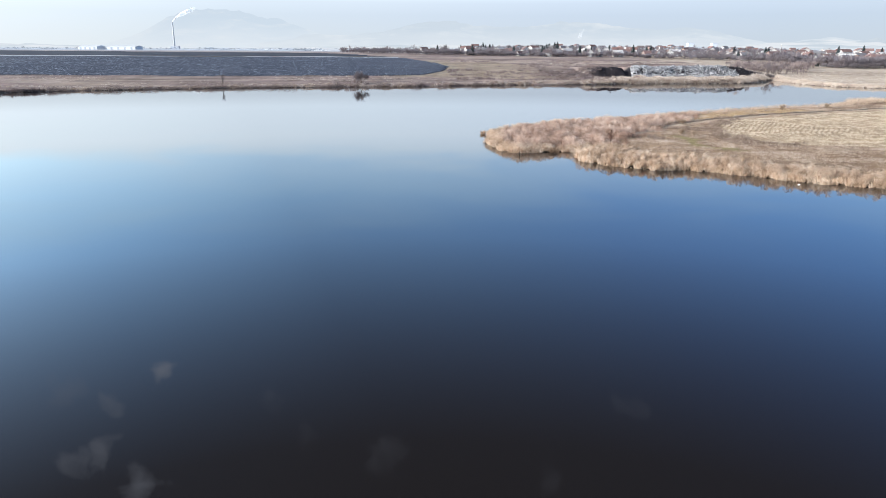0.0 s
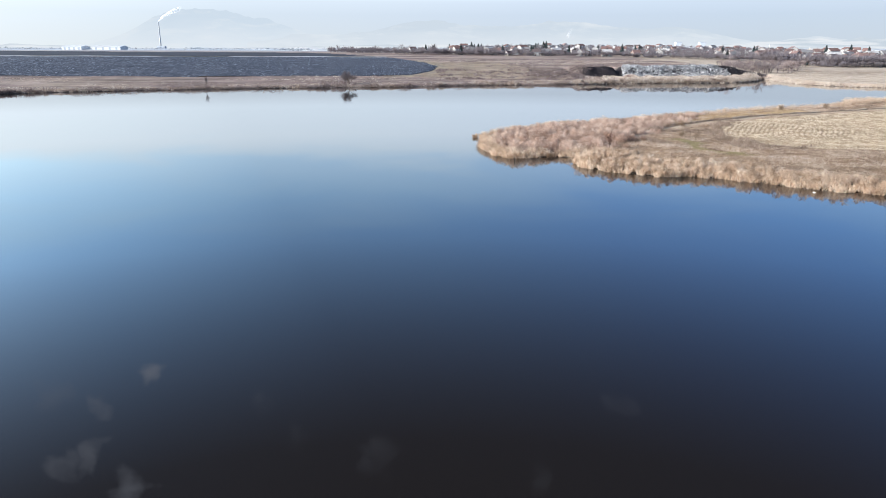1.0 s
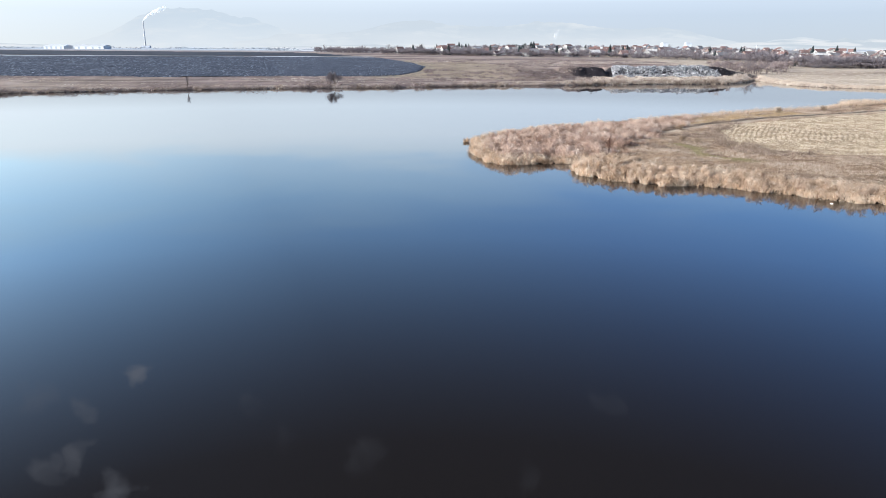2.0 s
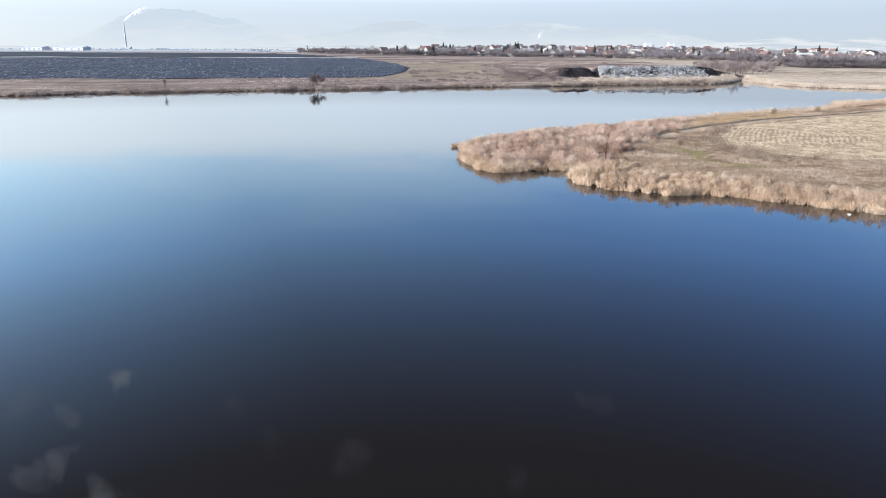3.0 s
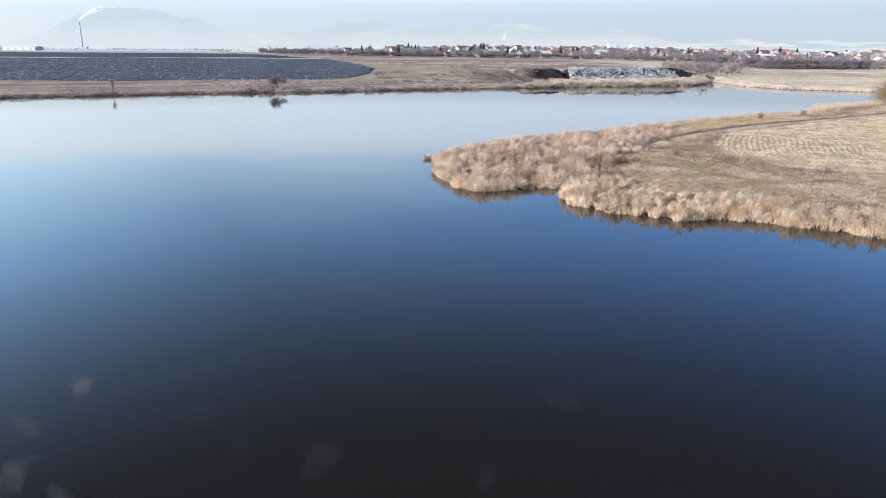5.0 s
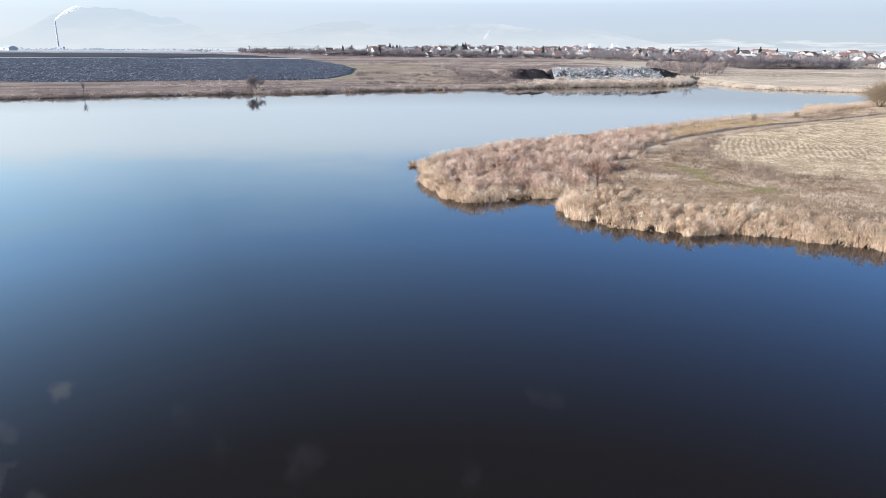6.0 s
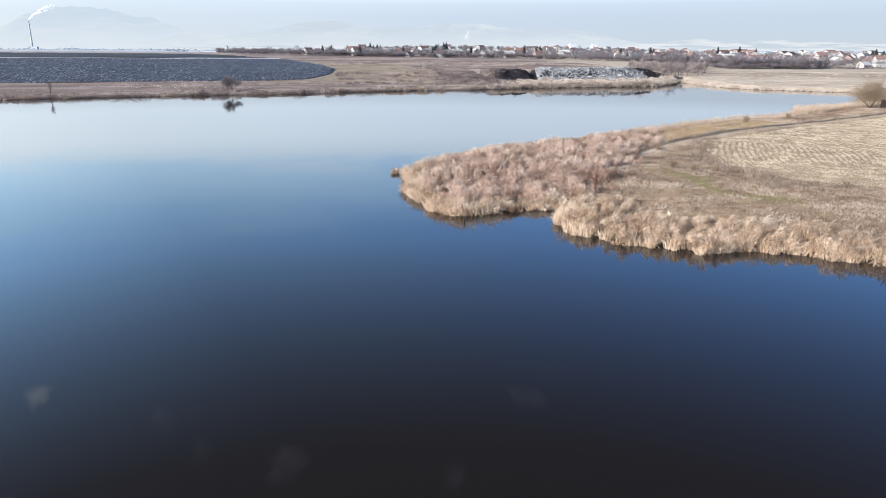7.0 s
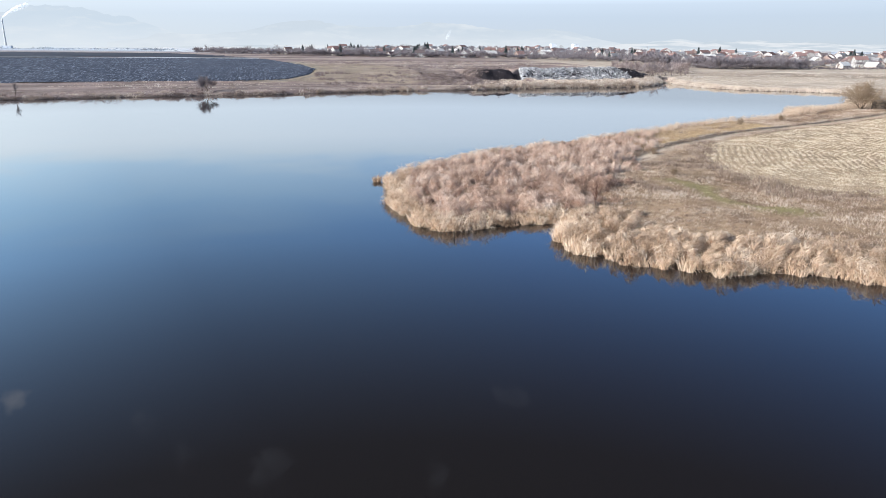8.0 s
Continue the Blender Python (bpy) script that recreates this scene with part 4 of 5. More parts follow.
# the two bare growths on the far bank and the golden willow on the spit
tree("bare_bush", bare_tree_meshes(11, 6.3, stems=7, spread=0.5, fork=3, levels=3, thick=0.10, upward=0.05, least=0.022, splay=0.42, twig=HAZEWOOD), spot(-18.6, 299), 0, 0.9,
     "wide bare dark-twigged bush on the far bank", "bush")
tree("bare_tree", bare_tree_meshes(12, 5.6, stems=2, spread=0.06, fork=2, levels=3, thick=0.09, upward=0.3, least=0.022, twig=HAZEWOOD, wander=0.15, splay=0.34), spot(-71.8, 283.5), 40, 0.85,
     "slender bare tree at the far water's edge", "tree")
tree("willow", bare_tree_meshes(13, 9.5, stems=15, spread=0.5, fork=3, levels=3, thick=0.09, upward=0.10, twig=WILLOW, least=0.02), spot(150.5, 201.8), 0, 0.92,
     "bushy leafless willow with golden-brown twigs", "tree")
tree("sapling", bare_tree_meshes(14, 3.3, stems=1, spread=0.05, fork=5, levels=2, thick=0.04, upward=0.25, least=0.011, twig=REDTWIG, wander=0.15, splay=0.42), spot(31.5, 107.0), 0, 1,
     "small leafless sapling among dry grass and reeds", "tree")
for k, (x, y, s) in enumerate([(48.0, 121.1, 0.55), (49.5, 118.5, 0.45), (54.4, 137.4, 0.5), (38.3, 131.1, 0.5), (92.9, 170.9, 0.8), (109.6, 180.5, 0.7)]):
    tree("small_bush", bare_tree_meshes(20 + k, 2.2, stems=6, spread=0.45, fork=3, levels=2, thick=0.03, upward=0.1, least=0.022, twig=WILLOW), spot(x, y), 30 * k, s,
         "low leafless twiggy bush in dry grass", "bush", "bushes on the spit")

# ---------------------------------------------------------------- dumped rubble on the far bank
CHUNK = blades("rubble", [(0.0, (0.09, 0.09, 0.10)), (0.35, (0.19, 0.193, 0.213)), (0.6, (0.33, 0.33, 0.35)), (1.0, (0.68, 0.68, 0.69))], 0.0)


def rubble(n, seed, x0=116, x1=177):
    r = np.random.default_rng(seed)
    x = r.uniform(x0, x1, n)
    f = r.uniform(0, 1, n)
    y = 367.5 + 17.5 * f + 0.06 * (x - 120) + 0.5 * wave_noise(x, x * 0, 6, 71)
    z = height(x, y) + r.uniform(-0.1, 0.5, n)
    crown = smooth(x0, x0 + 6, x) * (1 - 0.45 * smooth(x1 - 8, x1, x)) + 0.12 * wave_noise(x, x * 0, 3, 74)
    ok = f < crown
    x, y, z, f = x[ok], y[ok], z[ok] + 0.35 * wave_noise(x[ok], y[ok], 4, 75), f[ok]
    n = len(x)
    size = r.uniform(0.13, 0.44, n) * (1 + 0.7 * (r.uniform(0, 1, n) > 0.93))
    base = np.array([(-1, -1, -1), (1, -1, -1), (1, 1, -1), (-1, 1, -1), (-1, -1, 1), (1, -1, 1), (1, 1, 1), (-1, 1, 1)], float)
    faces = np.array([(0, 2, 1), (0, 3, 2), (4, 5, 6), (4, 6, 7), (0, 1, 5), (0, 5, 4), (1, 2, 6), (1, 6, 5), (2, 3, 7), (2, 7, 6), (3, 0, 4), (3, 4, 7)])
    shape = base[None] * np.stack([r.uniform(0.9, 1.8, n), r.uniform(0.45, 0.95, n), r.uniform(0.12, 0.4, n)], 1)[:, None] * r.uniform(0.65, 1.1, (n, 8, 3))
    q, _ = np.linalg.qr(r.normal(0, 1, (n, 3, 3)))
    v = np.einsum("nij,nkj->nki", q, shape) * size[:, None, None] * 0.8 + np.stack([x, y, z], 1)[:, None]
    t = (np.arange(n)[:, None, None] * 8 + faces[None]).reshape(-1, 3)
    tone = np.clip(r.beta(1.5, 1.7, n) + 0.15 * wave_noise(x, y, 7, 72), 0, 1)
    return v.reshape(-1, 3), t, np.repeat(tone, 8)


CLOD = blades("dark_clods", [(0.0, (0.05, 0.044, 0.047)), (0.6, (0.10, 0.087, 0.088)), (1.0, (0.20, 0.17, 0.165))], 0.0)
stuff("soil_clods", [rubble(40, 76, 101, 117), rubble(220, 77, 170, 200)], CLOD, "dark clods of dumped earth beside the rubble", "soil")
stuff("rubble_heap", [rubble(11000, 70)], CHUNK, "grey and white broken concrete rubble tipped down a bank", "rubble")

# brush on the dumped ground and along the inlet
cx, cy = rng.uniform(22, 116, 900), rng.uniform(322, 395, 900)
n1 = wave_noise(cx, cy, 9, 73)
ok = (n1 > 0.2 - 0.5 * smooth(58, 90, cx)) & ~((cx > 96) & (cy < 388))
cx, cy, n1 = cx[ok], cy[ok], n1[ok]
stuff("brushwood", [tufts(cx, cy, 24, 1.0, 1.0 + 0.9 * n1, 0.12, 0.35, 0.1, 0.42)], BRUSH, "grey-brown brush on the rough bank", "shrubs")
cx, cy = rng.uniform(72, 103, 300), rng.uniform(345, 388, 300)
stuff("brushwood", [tufts(cx, cy, 26, 0.9, rng.uniform(0.5, 1.6, 300), 0.11, 0.4, 0.1, 0.28 + own(300, 0.2))], BRUSH, "tangled dark brush on the flank of the dumped earth", "shrubs")
cy = rng.uniform(425, 610, 330)
cx = 2.8 + (cy - 48.4) * rng.uniform(0.50, 0.63, 330)
stuff("brushwood", crowns(cx, cy, 80, rng.uniform(2.5, 7.0, 330), 0.19, 0.6 + own(330, 0.18)), BRUSH,
      "reddish-brown leafless scrub behind the inlet", "shrubs")

# ---------------------------------------------------------------- town
WALLS = [plain("render_white", (0.37, 0.355, 0.35), 0.85, 0.16, 1.0), plain("render_cream", (0.33, 0.30, 0.28), 0.85, 0.1, 1.0),
         plain("render_grey", (0.36, 0.345, 0.34), 0.9, 0.12, 1.0), plain("raw_brick", (0.28, 0.205, 0.18), 0.9, 0.2, 2.0),
         plain("render_pink", (0.42, 0.355, 0.335), 0.85, 0.1, 1.0)]
ROOFS = [plain("tile_red", (0.19, 0.122, 0.116), 0.85, 0.25, 2.0, spec=0.1, per_object=0.3), plain("tile_brown", (0.135, 0.108, 0.11), 0.85, 0.25, 2.0, spec=0.1, per_object=0.3),
         plain("tile_grey", (0.20, 0.195, 0.205), 0.8, 0.2, 2.0, per_object=0.3), plain("tile_frosted", (0.46, 0.45, 0.455), 0.8, 0.15, 2.0)]
FRAME = plain("window_frame", (0.72, 0.72, 0.70), 0.6, 0.05)
DOORWOOD = plain("door_wood", (0.13, 0.075, 0.045), 0.7, 0.2)
CONCRETE = plain("concrete", (0.46, 0.45, 0.44), 0.9, 0.15, 0.5)


def box(x0, x1, y0, y1, z0, z1, bm=None):
    bm = bm or bmesh.new()
    vs = [bm.verts.new(p) for p in ((x0, y0, z0), (x1, y0, z0), (x1, y1, z0), (x0, y1, z0), (x0, y0, z1), (x1, y0, z1), (x1, y1, z1), (x0, y1, z1))]
    for f in ((0, 3, 2, 1), (4, 5, 6, 7), (0, 1, 5, 4), (1, 2, 6, 5), (2, 3, 7, 6), (3, 0, 4, 7)):
        bm.faces.new([vs[i] for i in f])
    return bm


def gable_walls(w, l, h, rise):
    """Walls with the ridge along x and gables at both ends."""
    bm = bmesh.new()
    ends = []
    for x in (-l / 2, l / 2):
        ends.append([bm.verts.new((x, y, z)) for y, z in ((-w / 2, -1.0), (w / 2, -1.0), (w / 2, h), (0, h + rise), (-w / 2, h))])
    a, b = ends
    bm.faces.new(a[::-1]), bm.faces.new(b)
    for i in range(5):
        bm.faces.new((a[i], a[(i + 1) % 5], b[(i + 1) % 5], b[i]))
    return bm


def gable_roof(w, l, h, rise, over, thick):
    bm = bmesh.new()
    slope = rise / (w / 2)
    prof = [(-w / 2 - over, h - over * slope), (0, h + rise), (w / 2 + over, h - over * slope), (w / 2 + over, h - over * slope + thick), (0, h + rise + thick * 1.25),
            (-w / 2 - over, h - over * slope + thick)]
    ends = [[bm.verts.new((x, y, z + 0.03)) for y, z in prof] for x in (-l / 2 - over, l / 2 + over)]
    a, b = ends
    for q in ((0, 1, 4, 5), (1, 2, 3, 4)):
        bm.faces.new([a[i] for i in q]), bm.faces.new([b[i] for i in q[::-1]])
    for i in range(6):
        bm.faces.new((a[i], b[i], b[(i + 1) % 6], a[(i + 1) % 6]))
    return bm


def window(parent, x, y, z, w, h, facing):
    """A framed window set on a wall; facing: 'y' walls run along x, 'x' walls along y."""
    s = 0.06 if (y if facing == "y" else x) > 0 else -0.06
    if facing == "y":
        win = part("window", box(x - w / 2, x + w / 2, min(y, y + s), max(y, y + s), z, z + h), FRAME, parent)
        part("pane", box(x - w / 2 + 0.1, x + w / 2 - 0.1, min(y + s, y + s * 1.4), max(y + s, y + s * 1.4), z + 0.1, z + h - 0.1), GLASS, win)
    else:
        win = part("window", box(min(x, x + s), max(x, x + s), y - w / 2, y + w / 2, z, z + h), FRAME, parent)
        part("pane", box(min(x + s, x + s * 1.4), max(x + s, x + s * 1.4), y - w / 2 + 0.1, y + w / 2 - 0.1, z + 0.1, z + h - 0.1), GLASS, win)


def house(name, w, l, storeys, rise, wall_mat, roof_mat, label):
    ob = new(name)
    h = 2.4 * storeys + 0.3
    part("wall", gable_walls(w, l, h, rise), wall_mat, ob)
    roof = part("roof", gable_roof(w, l, h, rise, 0.5, 0.22), roof_mat, ob)
    part("chimney", box(l * 0.2, l * 0.2 + 0.7, 0.3, 1.0, h, h + rise + 0.9), CONCRETE, roof)
    for s in range(storeys):
        z = 0.8 + 2.4 * s
        for x in (-l * 0.3, l * 0.05, l * 0.32):
            window(ob, x, -w / 2, z, 1.3, 1.4, "y")
        for y in (-w * 0.22, w * 0.22):
            window(ob, -l / 2, y, z, 1.2, 1.4, "x")
    window(ob, -l / 2, 0, h + 0.3, 1.0, 1.1, "x")
    part("door", box(-l * 0.16, -l * 0.16 + 1.0, -w / 2 - 0.05, -w / 2 + 0.02, 0, 2.1), DOORWOOD, ob)
    return tagged(ob, label, "house", "houses of the town")


def far_house(w, l, storeys, rise, wall_mat, roof_mat, label):
    """A house deep in the town: only its walls, roof and dark windows can be told."""
    ob = new("house")
    h = 2.5 * storeys + 0.3
    part("wall", gable_walls(w, l, h, rise), wall_mat, ob)
    roof = part("roof", gable_roof(w, l, h, rise, 0.6, 0.25), roof_mat, ob)
    part("chimney", box(l * 0.2, l * 0.2 + 0.8, 0.3, 1.1, h, h + rise + 0.9), CONCRETE, roof)
    for s in range(min(storeys, 2)):
        for x in (-l * 0.26, l * 0.24):
            part("window", box(x - 0.8, x + 0.8, -w / 2 - 0.06, -w / 2 + 0.02, 0.8 + 2.5 * s, 2.2 + 2.5 * s), GLASS, ob)
    part("window", box(-l / 2 - 0.06, -l / 2 + 0.02, -0.9, 0.9, 0.8, 2.2), GLASS, ob)
    return tagged(ob, label, "house", "houses of the town")


tr = random.Random(5)
KINDS = [
    (9, 12, 2, 3.4, 0, 1, "two-storey white rendered house with a brown gable roof"),
    (9, 11, 2, 3.6, 0, 0, "two-storey white rendered house with a red tiled roof"),
    (8, 10, 1, 3.0, 1, 0, "small cream rendered house with a red tiled roof"),
    (10, 14, 2, 3.0, 2, 2, "grey rendered house with a grey gable roof"),
    (9, 10, 2, 3.4, 3, 0, "bare brick house with a red tiled roof"),
    (8, 12, 1, 2.6, 4, 3, "low pink rendered house with a frosted roof"),
    (10, 13, 3, 3.2, 0, 0, "tall three-storey white house with a red roof"),
    (9, 13, 2, 3.0, 1, 3, "cream rendered house with a frost-white roof"),
]
models = [house("house", w * 0.9, l * 0.9, s, rise, WALLS[a], ROOFS[b], text) for w, l, s, rise, a, b, text in KINDS]


def front(a):
    """How far out the town begins, by bearing (sideways over ahead)."""
    return float(np.interp(a, [-0.1, 0.2, 0.38, 0.5, 0.62, 0.8, 1.1], [1010, 905, 860, 780, 590, 580, 580]))


sites, used = [], set()
for a, y, k, turn in [(0.1347, 930, 0, 12), (0.1568, 915, 2, 40), (0.1958, 905, 0, -8), (0.2087, 925, 3, 0), (0.2568, 900, 1, 75), (0.2693, 905, 2, 65),
                      (0.2952, 895, 7, 0), (0.3365, 890, 4, 10), (0.3529, 885, 1, 80), (0.0242, 1010, 1, 30), (0.0867, 960, 6, 20)]:
    sites.append((a * y, y, k, turn))
for k in range(13):
    a = 0.775 + 0.028 * k
    y = front(a) * tr.uniform(1.02, 1.2)
    sites.append((a * y, y, (0, 7, 2, 4, 3, 2)[k % 6], tr.choice([70, 80, 100, 10]) + tr.uniform(-8, 8)))
while len(sites) < 135:
    a = tr.uniform(0.06, 1.18)
    y = front(a) * (1.03 + 0.9 * tr.random() ** 1.4)
    x = a * y
    gapmin = 15 if y < 700 else 17
    if all((x - sx) ** 2 + (y - sy) ** 2 > gapmin * gapmin for sx, sy, *_ in sites):
        sites.append((x, y, tr.choice([0, 1, 2, 2, 3, 3, 3, 4, 4, 4, 5, 5, 6, 7]), tr.choice([0, 90, 15, 100, -20, 70, 35]) + tr.uniform(-8, 8)))
far_models, far_used = [far_house(w * 1.05, l * 1.1, s, rise * 0.9, WALLS[a], ROOFS[b], text) for w, l, s, rise, a, b, text in KINDS], set()
deep = []
while len(deep) < 160:
    a = tr.uniform(0.08, 1.12)
    y = front(a) * (1.12 + 0.75 * tr.random())
    x = a * y
    if all((x - sx) ** 2 + (y - sy) ** 2 > 17 ** 2 for sx, sy, *_ in sites + deep):
        deep.append((x, y, tr.choice([0, 1, 1, 2, 3, 3, 4, 4, 5, 6, 6, 7]), tr.choice([0, 90, 15, 100, -20, 70, 35]) + tr.uniform(-8, 8)))
for x, y, k, turn in deep:
    m = pose(*spot(x, y), 0, 0, turn)
    if k in far_used:
        copy_thing(far_models[k], m)
    else:
        far_models[k].matrix_basis = m
        far_used.add(k)
for x, y, k, turn in sites:
    m = pose(*spot(x, y), 0, 0, turn)
    if k in used:
        copy_thing(models[k], m)
    else:
        models[k].matrix_basis = m
        used.add(k)

# trees of the town
firs = [conifer_meshes(80 + k, 9.5 + 1.8 * k) for k in range(3)]
bares = [bare_tree_meshes(90 + k, 9 + k, stems=2, spread=0.3, fork=2, levels=3, thick=0.16, least=0.06, twig=HAZEWOOD) for k in range(4)]
spots = [(0.0908, 930, 1), (0.1886, 925, 1), (0.191, 930, 2), (0.2414, 925, 1), (0.2497, 930, 1), (0.5845, 640, 0), (0.597, 645, 0), (0.6133, 650, 0), (0.7133, 640, 0), (0.2952, 930, 0), (0.4682, 800, 2), (0.0242, 1030, 0)]
while len(spots) < 95:
    a = tr.uniform(0.0, 1.15)
    y = front(a) * (1.05 + 0.6 * tr.random())
    for _ in range(tr.choice([1, 1, 2, 4])):
        spots.append((a + tr.uniform(-0.008, 0.008), y + tr.uniform(-12, 12), tr.randrange(3)))
for a, y, k in spots:
    tree("conifer", firs[k], spot(a * y, y), tr.uniform(0, 360), tr.uniform(0.85, 1.25) * (1.0 if y > 700 else 0.72), "dark green conifer between the houses", "tree", "conifers of the town")
for _ in range(170):
    a = tr.uniform(-0.08, 1.15)
    y = front(a) * (0.99 + 0.65 * tr.random())
    tree("bare_tree", bares[tr.randrange(4)], spot(a * y, y), tr.uniform(0, 360), tr.uniform(0.6, 1.15), "bare grey-brown deciduous tree among houses", "tree", "bare trees of the town")
for a, y, s in [(0.515, 425, 0.9), (0.53, 436, 0.85), (0.505, 450, 1.0), (0.48, 462, 0.8), (0.545, 480, 0.9)]:
    tree("bare_tree", bares[int(y) % 4], spot(a * y, y), y, s, "bare brown tree in scrub beside the inlet", "tree", "bare trees of the inlet")
# woods and hedges between the fields and the houses
a = np.concatenate([rng.uniform(-0.09, 0.14, 420), rng.uniform(0.1, 1.2, 2000), rng.uniform(0.52, 0.765, 250), rng.uniform(0.0, 1.2, 900)])
f = np.interp(a, [-0.1, 0.2, 0.38, 0.5, 0.62, 0.8, 1.1], [1010, 905, 860, 780, 590, 580, 580])
cy = f * np.concatenate([rng.uniform(0.97, 1.12, 420), 1.0 + 0.8 * rng.uniform(0, 1, 2000) ** 1.5, rng.uniform(0.98, 1.05, 250), rng.uniform(0.965, 1.015, 900)])
cx = a * cy
tall = rng.uniform(0.5, 1.1, len(cx)) * np.where(a < 0.56, 11.5, 9.5)
tall[-900:] *= 0.72
tall[:420:2] *= 0.55
tall *= 1 - 0.7 * smooth(0.765, 0.785, a) * (cy < f * 1.06)
tall[-1150:-900] *= 1.45
stuff("far_woods", crowns(cx, cy, 95, tall, np.where(a < 0.56, 0.8, 0.6)[np.repeat(np.arange(len(cx)), 95)], 0.45 + own(len(cx), 0.2), mid=0.36, plump=0.52, joints=1), HAZEWOOD,
      "bare grey-brown woods and hedges round the town", "woods")

# hedges and copses beyond the ploughed field, tinted with painted haze
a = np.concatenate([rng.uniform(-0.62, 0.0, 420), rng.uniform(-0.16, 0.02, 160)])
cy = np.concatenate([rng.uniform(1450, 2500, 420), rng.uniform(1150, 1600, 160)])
stuff("far_hedges", crowns(a * cy, cy, 40, rng.uniform(4.5, 11.0, 580) * (0.55 + 0.45 * wave_noise(a * 60, cy * 0.01, 1.0, 84)), 1.3, 0.5 + own(580, 0.2), mid=0.36, plump=0.7, joints=1), HAZEWOOD_PALE,
      "pale hedges and copses, haze painted into their colour", "hedges")

# ---------------------------------------------------------------- far works
SHEET = plain("white_sheeting", (0.58, 0.59, 0.61), 0.5, 0.05, 0.2)
GATE = plain("gate_steel", (0.33, 0.36, 0.41), 0.5, 0.1, 0.5)
# concrete paled and blued, distance haze put into its colour
PALE = plain("hazed_concrete", (0.50, 0.52, 0.56), 0.9, 0.08, 0.2)


def hall(at, turn, w, l, h, side_mat, label):
    ob = new("warehouse")
    part("wall", gable_walls(w, l, h, w * 0.07), side_mat, ob)
    part("roof", gable_roof(w, l, h, w * 0.07, 0.6, 0.5), SHEET, ob)
    if h > 5:
        part("end_wall", box(-l / 2 - 0.5, -l / 2 - 0.1, -w / 2, w / 2, -1, h), SHEET, ob, "white sheet-metal end wall")
    for k in range(4 if h > 5 else 0):
        x = -l * 0.36 + l * 0.24 * k
        part("gate", box(x - 2, x + 2, -w / 2 - 0.15, -w / 2 + 0.05, 0, 4.5), GATE, ob)
    ob.matrix_world = pose(*at, 0, 0, turn)
    return tagged(ob, label, "warehouse", "warehouses beyond the field")


hall(spot(-635, 1500), -8, 32, 40, 5.4, SHEET, "white flat warehouse at the edge of a field")
hall(spot(-569, 1500), -8, 30, 58, 5.4, SHEET, "long white-roofed warehouse beyond a ploughed field")
for a, y, l in [(-0.2545, 2300, 70), (-0.2237, 2250, 55), (-0.1776, 2100, 60), (-0.1603, 2000, 40), (-0.0911, 1250, 42), (-0.1151, 1500, 50), (0.399, 1010, 26), (0.375, 1000, 30)]:
    hall(spot(a * y, y), tr.uniform(-10, 10), 18, l, 2.4, SHEET, "distant low white industrial hall")

works = new("factory")
works.matrix_world = pose(*spot(1165, 2800), 0, 0, 0)
part("hall", box(-92, 92, -20, 20, -2, 7.0), SHEET, works)
part("roof", box(-93, 93, -21, 21, 7.0, 7.8), PALE, works)
for x in (-52, 44):
    tower = part("tower", box(x - 11, x + 11, -10, 10, 7.8, 23), SHEET, works, "white windowless tower block")
    part("cap", box(x - 11.5, x + 11.5, -10.5, 10.5, 23, 24), PALE, tower)
tagged(works, "white factory with two square towers", "factory")

stack = new("smokestack")
sx, sy, sz = spot(-1108, 3530)
stack.matrix_world = pose(sx, sy, sz)
bm = bmesh.new()
bmesh.ops.create_cone(bm, segments=20, radius1=4.0, radius2=2.3, depth=122, cap_ends=True)
bmesh.ops.translate(bm, vec=(0, 0, 60), verts=bm.verts)
part("shaft", bm, plain("weathered_concrete", (0.37, 0.375, 0.39), 0.9, 0.1, 0.2), stack)
bm = bmesh.new()
bmesh.ops.create_cone(bm, segments=20, radius1=2.7, radius2=2.7, depth=3, cap_ends=True)
bmesh.ops.translate(bm, vec=(0, 0, 119.5), verts=bm.verts)
part("rim", bm, CONCRETE, stack)
part("boiler_house", box(-16, 22, -12, 12, -1, 11), PALE, stack)
tagged(stack, "tall pale concrete smokestack of a heating plant", "chimney")


def smoke_material():
    m, t, b = material("steam", 1.0, 0.0)
    b.inputs["Base Color"].default_value = (0.95, 0.95, 0.95, 1)
    tr_n = node(t, "ShaderNodeBsdfTranslucent", ins={0: (0.95, 0.95, 0.95, 1)})
    body = node(t, "ShaderNodeMixShader", ins={0: 0.5, 1: b.outputs[0], 2: tr_n.outputs[0]})
    clear = node(t, "ShaderNodeBsdfTransparent")
    v = obj_coord(t)
    tint = node(t, "ShaderNodeAttribute", attribute_name="tint").outputs["Fac"]
    dens = calc(t, "MULTIPLY", tint, ramp(t, noise_tex(t, v, 0.03, 3), [(0.25, 0.45), (0.6, 1.0)]))
    mx = node(t, "ShaderNodeMixShader", ins={0: dens, 1: clear.outputs[0], 2: body.outputs[0]})
    t.links.new(mx.outputs[0], t.nodes["Material Output"].inputs[0])
    return m


STEAM = smoke_material()


